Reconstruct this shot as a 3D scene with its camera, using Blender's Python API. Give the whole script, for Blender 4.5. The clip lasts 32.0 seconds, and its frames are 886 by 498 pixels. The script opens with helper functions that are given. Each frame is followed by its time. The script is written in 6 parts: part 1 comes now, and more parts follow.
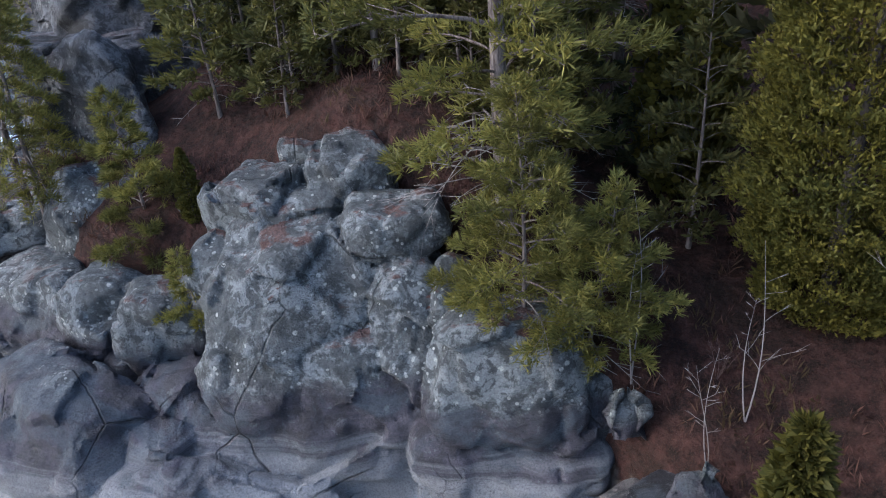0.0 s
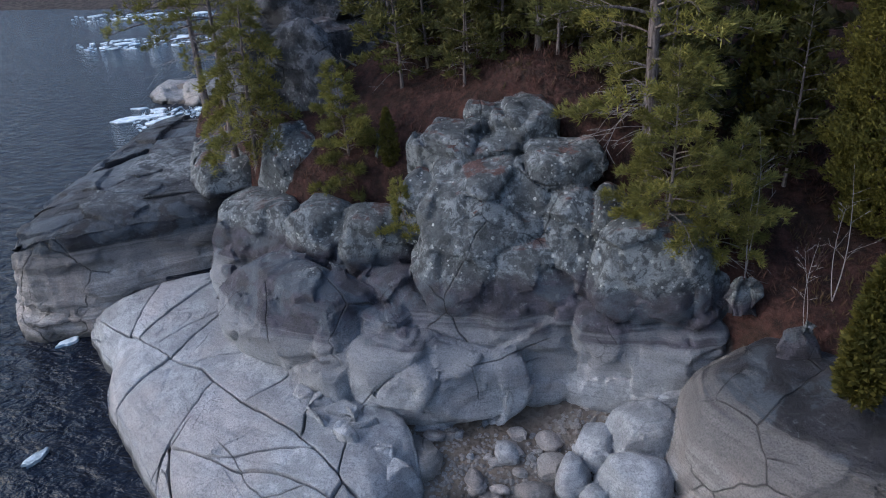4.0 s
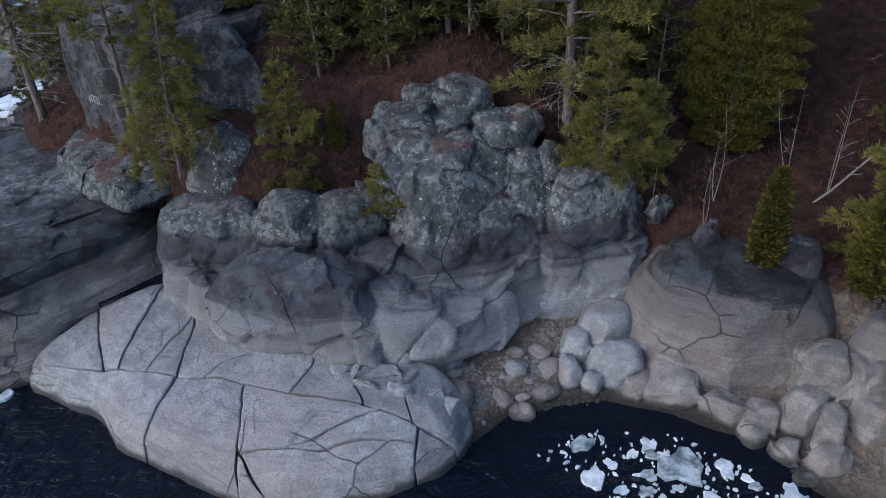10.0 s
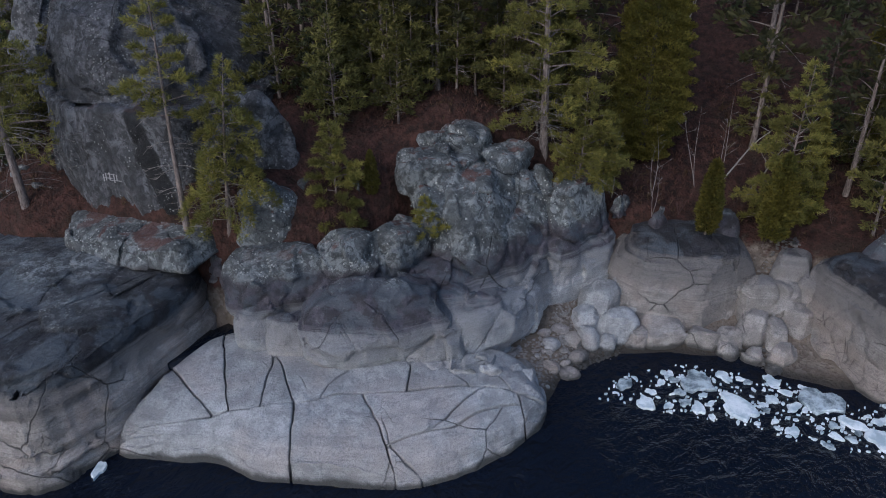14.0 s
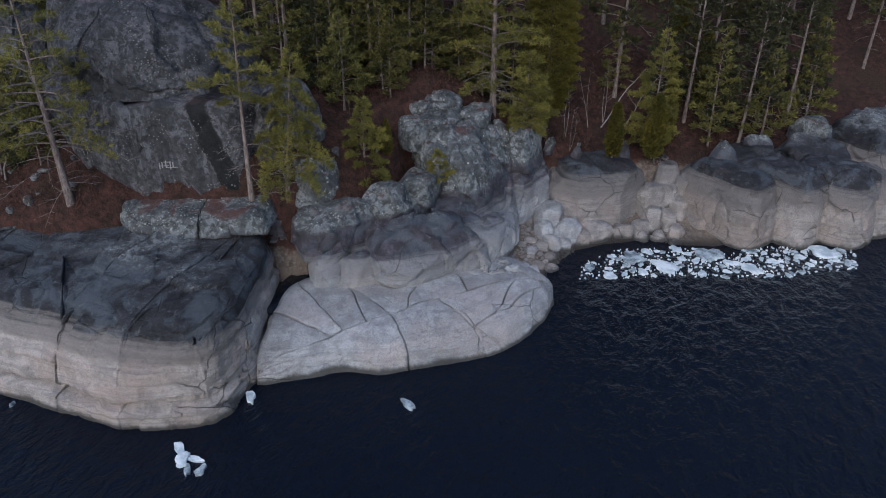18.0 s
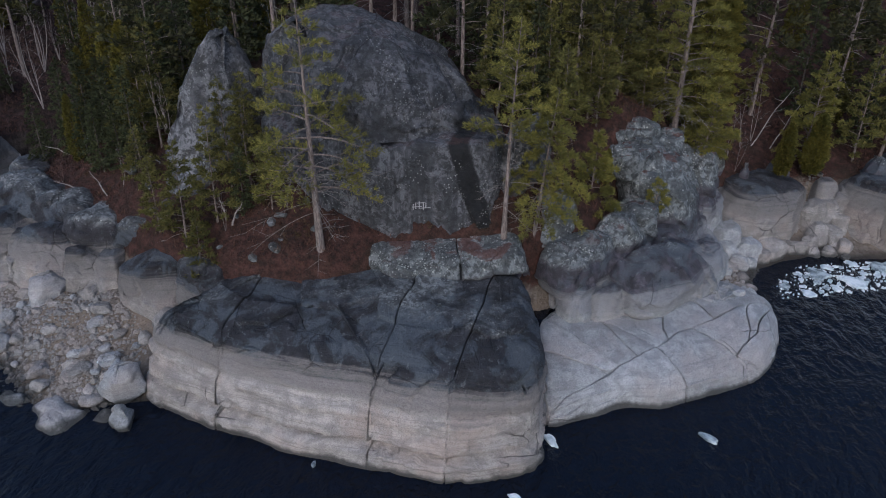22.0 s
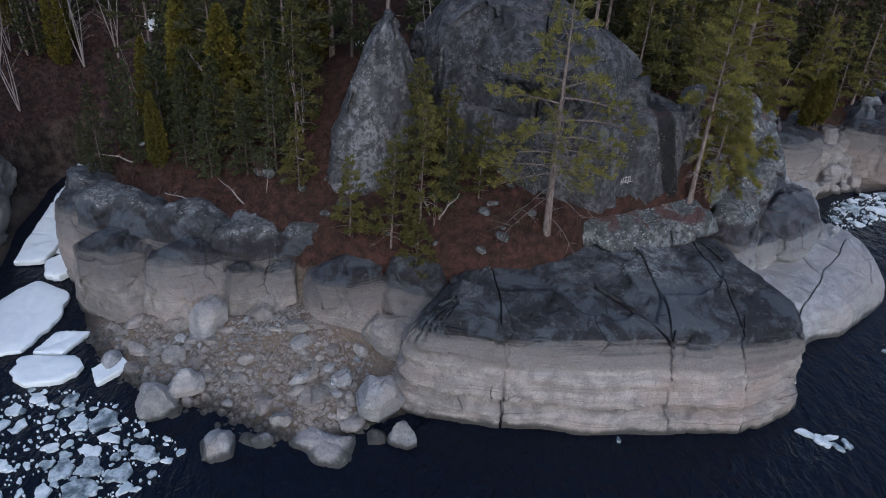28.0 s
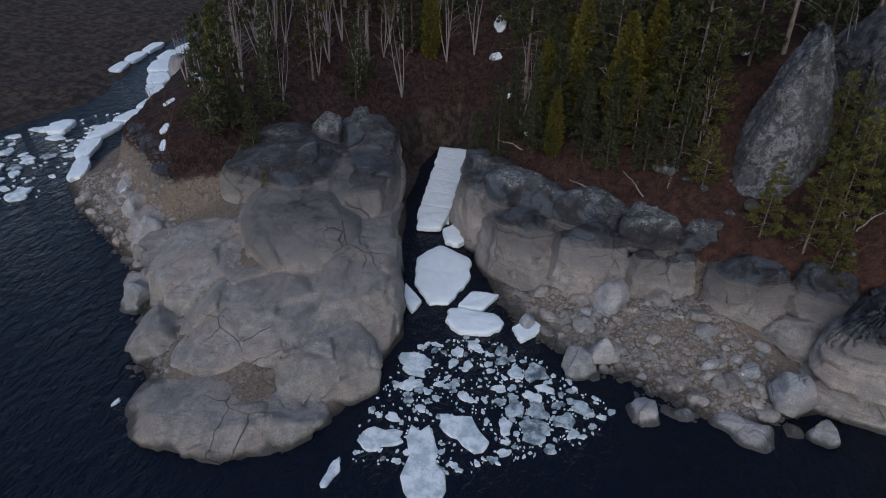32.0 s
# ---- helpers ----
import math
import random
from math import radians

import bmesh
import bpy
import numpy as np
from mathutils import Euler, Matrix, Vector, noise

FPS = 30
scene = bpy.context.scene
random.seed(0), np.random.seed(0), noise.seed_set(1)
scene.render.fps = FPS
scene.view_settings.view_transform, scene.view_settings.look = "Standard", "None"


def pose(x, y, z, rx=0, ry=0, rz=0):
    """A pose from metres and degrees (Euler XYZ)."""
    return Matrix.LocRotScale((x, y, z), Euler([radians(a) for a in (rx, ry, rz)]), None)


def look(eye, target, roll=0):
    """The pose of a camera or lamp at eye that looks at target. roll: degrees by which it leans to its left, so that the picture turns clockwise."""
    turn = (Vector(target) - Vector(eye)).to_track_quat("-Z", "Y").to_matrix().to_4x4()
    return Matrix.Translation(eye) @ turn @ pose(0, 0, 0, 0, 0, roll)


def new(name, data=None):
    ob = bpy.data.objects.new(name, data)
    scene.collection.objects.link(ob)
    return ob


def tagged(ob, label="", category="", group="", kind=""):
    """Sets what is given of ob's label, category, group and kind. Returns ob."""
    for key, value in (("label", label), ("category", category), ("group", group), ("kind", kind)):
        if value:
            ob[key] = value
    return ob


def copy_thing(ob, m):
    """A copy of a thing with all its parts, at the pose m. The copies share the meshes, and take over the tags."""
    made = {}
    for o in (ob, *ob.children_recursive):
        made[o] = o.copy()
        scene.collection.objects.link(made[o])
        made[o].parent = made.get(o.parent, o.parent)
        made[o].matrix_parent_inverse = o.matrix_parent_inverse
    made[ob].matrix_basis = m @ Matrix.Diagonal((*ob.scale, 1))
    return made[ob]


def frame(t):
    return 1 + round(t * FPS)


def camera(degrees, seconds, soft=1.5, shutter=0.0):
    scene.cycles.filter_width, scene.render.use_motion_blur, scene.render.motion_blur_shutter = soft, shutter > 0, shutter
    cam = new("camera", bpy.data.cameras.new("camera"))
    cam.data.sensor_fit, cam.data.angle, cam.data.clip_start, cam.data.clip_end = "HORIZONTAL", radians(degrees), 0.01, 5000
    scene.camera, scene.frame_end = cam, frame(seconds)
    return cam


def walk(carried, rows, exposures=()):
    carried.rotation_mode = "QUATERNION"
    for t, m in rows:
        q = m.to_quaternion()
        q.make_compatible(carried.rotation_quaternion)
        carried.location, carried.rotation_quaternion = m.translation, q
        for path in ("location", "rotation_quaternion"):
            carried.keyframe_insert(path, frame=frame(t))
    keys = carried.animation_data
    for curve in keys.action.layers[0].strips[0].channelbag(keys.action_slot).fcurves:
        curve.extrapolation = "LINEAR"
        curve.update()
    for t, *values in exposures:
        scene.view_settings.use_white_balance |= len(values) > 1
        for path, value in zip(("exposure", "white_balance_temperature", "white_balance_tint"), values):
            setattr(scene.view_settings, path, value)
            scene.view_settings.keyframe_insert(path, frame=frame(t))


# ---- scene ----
cam = camera(64.9, 32.0, soft=1.05)
METRES, EYE, TILT, LEAN, TURN = 100.0, 14.6, 0.0, 0.0, 0.0
ROWS = [
    (0.0, 0.0, 0.0, 0.0, -1.88, -26.64, 3.74),
    (0.5, -0.0027, 0.0009, 0.0006, -1.81, -26.62, 3.8),
    (1.0, -0.0038, 0.0007, 0.0005, -1.73, -26.55, 3.76),
    (1.5, -0.0049, -0.0036, -0.0009, -1.66, -26.57, 3.69),
    (2.0, -0.0075, -0.0115, -0.0014, -0.14, -26.5, 3.59),
    (2.5, -0.0127, -0.0215, -0.0003, 0.64, -26.37, 3.56),
    (3.0, -0.0205, -0.0335, 0.0011, 0.83, -26.24, 3.46),
    (3.5, -0.0299, -0.0462, 0.004, 0.96, -26.26, 3.43),
    (5.5, -0.0644, -0.0853, 0.0214, -3.61, -26.64, 3.54),
    (6.0, -0.0657, -0.0854, 0.0261, -7.99, -26.94, 3.45),
    (6.5, -0.0669, -0.0847, 0.0287, -10.71, -27.22, 3.41),
    (7.0, -0.0725, -0.0834, 0.0292, -10.76, -27.24, 3.42),
    (7.5, -0.0802, -0.0812, 0.0303, -10.93, -27.26, 3.37),
    (8.0, -0.0888, -0.0792, 0.0316, -13.43, -27.35, 3.05),
    (8.5, -0.0983, -0.0771, 0.0339, -16.97, -27.88, 2.75),
    (9.0, -0.1085, -0.0749, 0.0357, -20.63, -29.24, 2.49),
    (9.5, -0.12, -0.0721, 0.0367, -24.09, -31.33, 2.28),
    (10.0, -0.1318, -0.0675, 0.0382, -24.84, -32.69, 2.22),
    (10.5, -0.145, -0.062, 0.0396, -25.28, -32.51, 2.16),
    (11.0, -0.1588, -0.0557, 0.0412, -26.16, -29.86, 2.01),
    (11.5, -0.1735, -0.0489, 0.0426, -28.05, -27.4, 1.83),
    (12.0, -0.1885, -0.0448, 0.0442, -32.64, -27.07, 1.59),
    (12.5, -0.2037, -0.044, 0.0458, -36.79, -27.25, 1.34),
    (13.0, -0.2206, -0.0461, 0.0471, -38.87, -27.26, 1.24),
    (13.5, -0.2373, -0.0496, 0.0494, -42.06, -27.65, 1.04),
    (14.0, -0.2557, -0.0532, 0.0497, -45.58, -27.5, 0.85),
    (14.5, -0.2745, -0.0537, 0.0514, -48.32, -27.59, 0.72),
    (15.0, -0.2942, -0.0521, 0.0525, -49.61, -27.57, 0.65),
    (15.5, -0.314, -0.0487, 0.0544, -50.36, -27.67, 0.64),
    (17.5, -0.3887, -0.0137, 0.0646, -63.63, -28.27, 0.01),
    (18.0, -0.4049, 0.0013, 0.0677, -66.95, -28.4, -0.26),
    (18.5, -0.4197, 0.0181, 0.0707, -69.88, -28.43, -0.52),
    (19.0, -0.4325, 0.0363, 0.0739, -71.69, -28.36, -0.61),
    (19.5, -0.443, 0.0552, 0.0772, -71.99, -28.38, -0.55),
    (20.0, -0.4518, 0.0765, 0.0794, -72.32, -28.37, -0.54),
    (20.5, -0.4582, 0.0983, 0.0826, -72.53, -28.49, -0.56),
    (21.0, -0.4611, 0.1188, 0.0825, -72.44, -28.36, -0.53),
    (21.5, -0.4587, 0.1385, 0.0822, -72.39, -28.4, -0.56),
    (22.0, -0.4519, 0.1569, 0.082, -72.38, -28.36, -0.56),
    (22.5, -0.4431, 0.1736, 0.0819, -73.17, -28.35, -0.66),
    (23.0, -0.438, 0.1902, 0.0814, -74.87, -28.38, -0.86),
    (23.5, -0.4371, 0.2069, 0.0807, -77.58, -28.45, -1.19),
    (24.0, -0.4402, 0.2237, 0.0803, -81.56, -28.43, -1.57),
    (24.5, -0.4435, 0.2384, 0.081, -83.91, -28.33, -1.69),
    (26.5, -0.4633, 0.3032, 0.0827, -89.97, -29.78, -2.51),
    (27.0, -0.469, 0.3234, 0.0825, -90.02, -30.15, -2.6),
    (27.5, -0.4751, 0.3443, 0.082, -90.06, -30.23, -2.67),
    (28.0, -0.4819, 0.3659, 0.0817, -90.09, -30.3, -2.74),
    (28.5, -0.4897, 0.3878, 0.0813, -90.22, -30.34, -2.78),
    (29.0, -0.4982, 0.4098, 0.0813, -90.42, -30.43, -2.86),
    (29.5, -0.5078, 0.4324, 0.0818, -89.0, -30.52, -2.8),
    (30.0, -0.5177, 0.4542, 0.0828, -86.74, -30.74, -2.63),
    (30.5, -0.5255, 0.4704, 0.0842, -86.0, -30.7, -2.4),
    (31.0, -0.529, 0.4785, 0.0846, -81.87, -30.61, -1.98),
    (31.5, -0.529, 0.4802, 0.085, -76.26, -30.58, -1.51),
    (32.0, -0.5285, 0.4796, 0.085, -74.02, -30.5, -1.28),
]
walk(cam, [(t, pose(0, 0, EYE, TILT, LEAN, TURN) @ pose(METRES * x, METRES * y, METRES * z, 90 + pitch, roll, yaw)) for t, x, y, z, yaw, pitch, roll in ROWS],
     [(0, 1.42, 5700, 10), (3.5, 0.95, 5700, 10), (6, 0.5, 5700, 10), (8, 0.58, 5700, 10), (13, 0.3, 5700, 10), (20, 0.27, 5850, 10), (24, 0.17, 5700, 10), (28, 0.15, 5750, 10), (31, -0.13, 5800, 10), (32, -0.22, 6000, 10)])

# ---- world and light: late, overcast evening ----
world = bpy.data.worlds.new("evening_sky")
scene.world = world
world.use_nodes = True
wt = world.node_tree
sky = wt.nodes.new("ShaderNodeTexSky")
sky.sky_type, sky.sun_disc = "NISHITA", False
sky.sun_elevation, sky.sun_rotation = radians(32), radians(262)
sky.air_density, sky.dust_density, sky.ozone_density = 1.0, 2.5, 1.6
wt.links.new(sky.outputs[0], wt.nodes["Background"].inputs[0])
wt.nodes["Background"].inputs[1].default_value = 0.15
sun = new("sun", bpy.data.lights.new("sun", "SUN"))
sun.data.energy, sun.data.angle, sun.data.color = 0.6, radians(50), (0.95, 0.97, 1.0)
sun.matrix_basis = look((-60, 25, 60), (0, 30, 0))


# ---- materials ----
class Mat:
    """A small builder of node materials."""

    def __init__(self, name):
        self.m = bpy.data.materials.new(name)
        self.m.use_nodes = True
        self.t = self.m.node_tree
        self.b = self.t.nodes["Principled BSDF"]
        self.pos = self.t.nodes.new("ShaderNodeNewGeometry").outputs["Position"]

    def put(self, socket, value):
        if isinstance(value, bpy.types.NodeSocket):
            self.t.links.new(value, socket)
        else:
            socket.default_value = value

    def noise(self, scale, detail=5, rough=0.6, warp=0.0, at=None):
        n = self.t.nodes.new("ShaderNodeTexNoise")
        n.inputs["Scale"].default_value, n.inputs["Detail"].default_value = scale, detail
        n.inputs["Roughness"].default_value, n.inputs["Distortion"].default_value = rough, warp
        self.put(n.inputs["Vector"], at or self.pos)
        return n.outputs["Fac"]

    def cells(self, scale, feature="F1", at=None, out="Distance", rand=1.0):
        n = self.t.nodes.new("ShaderNodeTexVoronoi")
        n.feature = feature
        n.inputs["Scale"].default_value = scale
        n.inputs["Randomness"].default_value = rand
        self.put(n.inputs["Vector"], at or self.pos)
        return n.outputs[out]

    def stretch(self, sx, sy, sz):
        n = self.t.nodes.new("ShaderNodeMapping")
        n.inputs["Scale"].default_value = (sx, sy, sz)
        self.put(n.inputs["Vector"], self.pos)
        return n.outputs[0]

    def math(self, op, a, b=0.0, c=0.0):
        n = self.t.nodes.new("ShaderNodeMath")
        n.operation = op
        for s, v in zip(n.inputs, (a, b, c)):
            self.put(s, v)
        return n.outputs[0]

    def ramp(self, value, lo, hi, a=0.0, b=1.0):
        n = self.t.nodes.new("ShaderNodeMapRange")
        n.interpolation_type = "SMOOTHSTEP"
        for key, v in zip(("Value", "From Min", "From Max", "To Min", "To Max"), (value, lo, hi, a, b)):
            self.put(n.inputs[key], v)
        return n.outputs[0]

    def mix(self, fac, a, b, how="MIX"):
        n = self.t.nodes.new("ShaderNodeMix")
        n.data_type, n.blend_type = "RGBA", how
        ins = [s for s in n.inputs if s.type == "RGBA"]
        self.put(n.inputs[0], fac)
        for s, v in zip(ins, (a, b)):
            self.put(s, v if isinstance(v, bpy.types.NodeSocket) else (*v, 1))
        return [s for s in n.outputs if s.type == "RGBA"][0]

    def height(self):
        n = self.t.nodes.new("ShaderNodeSeparateXYZ")
        self.put(n.inputs[0], self.pos)
        return n.outputs[2]

    def random(self):
        return self.t.nodes.new("ShaderNodeObjectInfo").outputs["Random"]

    def island(self):
        return self.t.nodes.new("ShaderNodeNewGeometry").outputs["Random Per Island"]

    def bump(self, value, depth, strength=1.0, under=None):
        n = self.t.nodes.new("ShaderNodeBump")
        n.inputs["Strength"].default_value, n.inputs["Distance"].default_value = strength, depth
        self.put(n.inputs["Height"], value)
        if under:
            self.put(n.inputs["Normal"], under)
        return n.outputs[0]

    def done(self, color, rough=0.8, normal=None, spec=0.4, metal=0.0):
        self.put(self.b.inputs["Base Color"], color if isinstance(color, bpy.types.NodeSocket) else (*color, 1))
        self.put(self.b.inputs["Roughness"], rough)
        self.b.inputs["Specular IOR Level"].default_value = spec
        self.b.inputs["Metallic"].default_value = metal
        if normal:
            self.put(self.b.inputs["Normal"], normal)
        return self.m


def granite(name, pale, dark, lichen, wet=True, streaky=0.0, bedded=0.3):
    """Granite of a drawn-down shore: washed pale below the old water line, a dark band above it, lichen higher up."""
    k = Mat(name)
    z = k.height()
    big, mid, fine = k.noise(0.35, 3), k.noise(1.7, 6, 0.65), k.noise(22, 4, 0.7)
    crisp, speck = k.noise(3.4, 8, 0.72, 0.5), k.noise(9.5, 7, 0.78)
    wob = k.math("ADD", z, k.math("MULTIPLY", k.math("SUBTRACT", big, 0.5), 0.5))
    wob = k.math("ADD", wob, k.math("MULTIPLY", k.math("SUBTRACT", mid, 0.5), 0.45))
    low = k.mix(k.ramp(mid, 0.4, 0.6), tuple(0.66 * c for c in pale), pale)
    low = k.mix(k.ramp(big, 0.45, 0.65, 0, 0.6), low, (pale[0] * 0.95, pale[1] * 0.83, pale[2] * 0.77))
    low = k.mix(k.ramp(crisp, 0.54, 0.64, 0, 0.5), low, tuple(0.45 * c for c in pale))
    low = k.mix(k.ramp(speck, 0.57, 0.65, 0, 0.35), low, tuple(0.35 * c for c in pale))
    stripe = k.noise(1.0, 5, 0.65, 0.0, k.stretch(0.1, 0.1, 4.2))
    low = k.mix(k.ramp(stripe, 0.52, 0.6, 0, bedded), low, tuple(0.5 * c for c in pale))
    thin = k.noise(1.0, 4, 0.7, 0.0, k.stretch(0.16, 0.16, 9.0))
    low = k.mix(k.ramp(thin, 0.56, 0.62, 0, bedded), low, tuple(0.42 * c for c in pale))
    drip = k.noise(1.0, 5, 0.65, 0.3, k.stretch(1.5, 1.5, 0.16))
    low = k.mix(k.ramp(drip, 0.56, 0.66, 0, 0.5 - bedded), low, tuple(0.42 * c for c in pale))
    if wet:
        low = k.mix(k.ramp(wob, 0.12, 0.42, 0.9, 0), low, (0.05, 0.05, 0.047))
    mark = k.mix(k.ramp(mid, 0.42, 0.62), dark, tuple(2.3 * c for c in dark))
    mark = k.mix(k.ramp(k.noise(0.55, 5, 0.65, 0.8), 0.47, 0.6, 0, 0.75), mark, (0.1, 0.118, 0.14))
    mark = k.mix(k.ramp(crisp, 0.58, 0.64, 0, 0.6), mark, tuple(0.7 * c for c in lichen))
    col = k.mix(k.ramp(wob, 2.75 if bedded > 0.4 else 2.1, 3.15, 0, 0.8), low, tuple(0.4 * q + 0.7 * d for q, d in zip(pale, dark)))
    band = k.math("ADD", wob, k.math("MULTIPLY", k.math("SUBTRACT", stripe, 0.5), 1.7))
    col = k.mix(k.ramp(band, 3.25, 3.7, 0, 0.6), col, tuple(0.32 * q + 0.6 * d for q, d in zip(pale, dark)))
    col = k.mix(k.ramp(band, 3.6, 4.1), col, mark)
    patch = k.noise(0.9, 7, 0.74, 0.6)
    high = k.mix(k.ramp(patch, 0.45, 0.55), tuple(0.42 * c for c in lichen), lichen)
    high = k.mix(k.ramp(crisp, 0.48, 0.57, 0, 0.85), high, tuple(0.22 * c for c in lichen))
    high = k.mix(k.ramp(speck, 0.56, 0.64, 0, 0.35), high, tuple(1.4 * c for c in lichen))
    high = k.mix(k.ramp(drip, 0.56, 0.64, 0, 0.6), high, tuple(0.2 * c for c in lichen))
    if streaky:
        run = k.noise(1.0, 4, 0.6, 0.0, k.stretch(0.9, 0.9, 0.09))
        high = k.mix(k.ramp(run, 0.52, 0.62, 0, streaky), high, (0.03, 0.031, 0.036))
        xyz = k.t.nodes.new("ShaderNodeSeparateXYZ")
        k.put(xyz.inputs[0], k.pos)
        # Wet black cleft beside the cliff: its dark recess is put in as colour.
        across = k.math("ABSOLUTE", k.math("SUBTRACT", xyz.outputs[1], k.math("MULTIPLY_ADD", z, 0.3, 21.3)))
        across = k.math("ADD", across, k.math("MULTIPLY", k.math("SUBTRACT", mid, 0.5), 0.5))
        black = k.math("MULTIPLY", k.ramp(across, 0.42, 0.55, 1, 0), k.ramp(xyz.outputs[0], -11.9, -11.4, 1, 0))
        high = k.mix(k.math("MULTIPLY", black, k.ramp(z, 11.6, 12.0, 1, 0)), high, (0.01, 0.01, 0.012))
    spots = k.ramp(k.math("ADD", k.cells(2.9), k.math("MULTIPLY", k.noise(7, 4, 0.7), 0.22)), 0.24, 0.3, 0.0 if streaky else 1.0, 0)
    spots = k.math("MULTIPLY", spots, k.ramp(k.noise(0.6, 3), 0.42, 0.5))
    spots = k.math("MULTIPLY", spots, k.ramp(k.noise(11, 3), 0.36, 0.44))
    more_spots = k.math("MULTIPLY", k.ramp(k.cells(6.0), 0.2, 0.26, 1, 0), k.ramp(k.noise(0.5, 3, 0.5, 0.4), 0.5, 0.56))
    high = k.mix(k.math("MULTIPLY", k.math("MAXIMUM", spots, more_spots), 0.4 if streaky else 0.85), high, (0.5, 0.52, 0.5))
    col = k.mix(k.ramp(k.math("ADD", wob, k.math("MULTIPLY", k.math("SUBTRACT", patch, 0.5), 1.3)), 4.85, 5.4), col, high)
    col = k.mix(k.ramp(fine, 0.3, 0.6, 0.4, 0), col, (0.02, 0.02, 0.02))
    warp = k.t.nodes.new("ShaderNodeTexNoise")
    warp.inputs["Scale"].default_value, warp.inputs["Detail"].default_value = 0.7, 2
    k.put(warp.inputs["Vector"], k.pos)
    bent = k.t.nodes.new("ShaderNodeVectorMath")
    bent.operation = "MULTIPLY_ADD"
    k.put(bent.inputs[0], warp.outputs["Color"])
    bent.inputs[1].default_value = (0.5, 0.5, 0.5)
    k.put(bent.inputs[2], k.pos)
    seam = k.cells(0.36, "DISTANCE_TO_EDGE", bent.outputs[0])
    crack = k.math("MULTIPLY", k.ramp(seam, 0.0, 0.013, 1, 0), k.ramp(k.noise(0.2, 2), 0.54, 0.61))
    hair = k.math("MULTIPLY", k.ramp(k.cells(1.3, "DISTANCE_TO_EDGE", bent.outputs[0]), 0.0, 0.024, 1, 0), k.ramp(k.noise(0.33, 2), 0.63, 0.71))
    crack = k.math("MAXIMUM", crack, k.math("MULTIPLY", hair, 0.7))
    col = k.mix(k.math("MULTIPLY", crack, 0.6), col, (0.025, 0.022, 0.02))
    facing = k.t.nodes.new("ShaderNodeSeparateXYZ")
    k.put(facing.inputs[0], k.t.nodes.new("ShaderNodeNewGeometry").outputs["Normal"])
    litter = k.math("MULTIPLY", k.ramp(facing.outputs[2], 0.72, 0.88), k.ramp(k.noise(0.9, 5, 0.65, 0.4), 0.5, 0.58))
    litter = k.math("MULTIPLY", litter, k.ramp(z, 5.4, 6.2, 0, 0.25 if streaky else 0.9))
    col = k.mix(litter, col, k.mix(k.ramp(fine, 0.4, 0.7), (0.07, 0.03, 0.025), (0.17, 0.085, 0.068)))
    tone = k.ramp(k.random(), 0, 1, 0.86, 1.12)
    n = k.t.nodes.new("ShaderNodeVectorMath")
    n.operation = "SCALE"
    k.put(n.inputs[0], col)
    k.put(n.inputs["Scale"], tone)
    rough = k.ramp(mid, 0.3, 0.7, 0.55, 0.9)
    nrm = k.bump(k.math("SUBTRACT", k.math("SUBTRACT", k.noise(2.6, 8, 0.72), k.math("MULTIPLY", crack, 0.6)), k.math("MULTIPLY", thin, bedded)), 0.28, 0.9)
    nrm = k.bump(fine, 0.05, 0.8, nrm)
    return k.done(n.outputs[0], rough, nrm, 0.35)


GRANITE = granite("granite", (0.495, 0.505, 0.525), (0.045, 0.041, 0.05), (0.252, 0.272, 0.282))
GRANITE_SPIT = granite("granite_spit", (0.43, 0.405, 0.385), (0.03, 0.028, 0.032), (0.2, 0.21, 0.215), bedded=0.25)
GRANITE_PINK = granite("granite_pinkish", (0.55, 0.505, 0.48), (0.019, 0.019, 0.023), (0.255, 0.27, 0.28), bedded=0.45)
GRANITE_DOME = granite("granite_streaked", (0.3, 0.29, 0.29), (0.03, 0.03, 0.034), (0.142, 0.144, 0.16), False, 0.75)


GRANITE_SHORE = granite("granite_shore", (0.43, 0.4, 0.385), (0.022, 0.021, 0.025), (0.22, 0.23, 0.24), bedded=0.36)
GRANITE_PALE = granite("granite_lichened_wall", (0.3, 0.29, 0.29), (0.03, 0.03, 0.034), (0.235, 0.235, 0.25), False, 0.4)


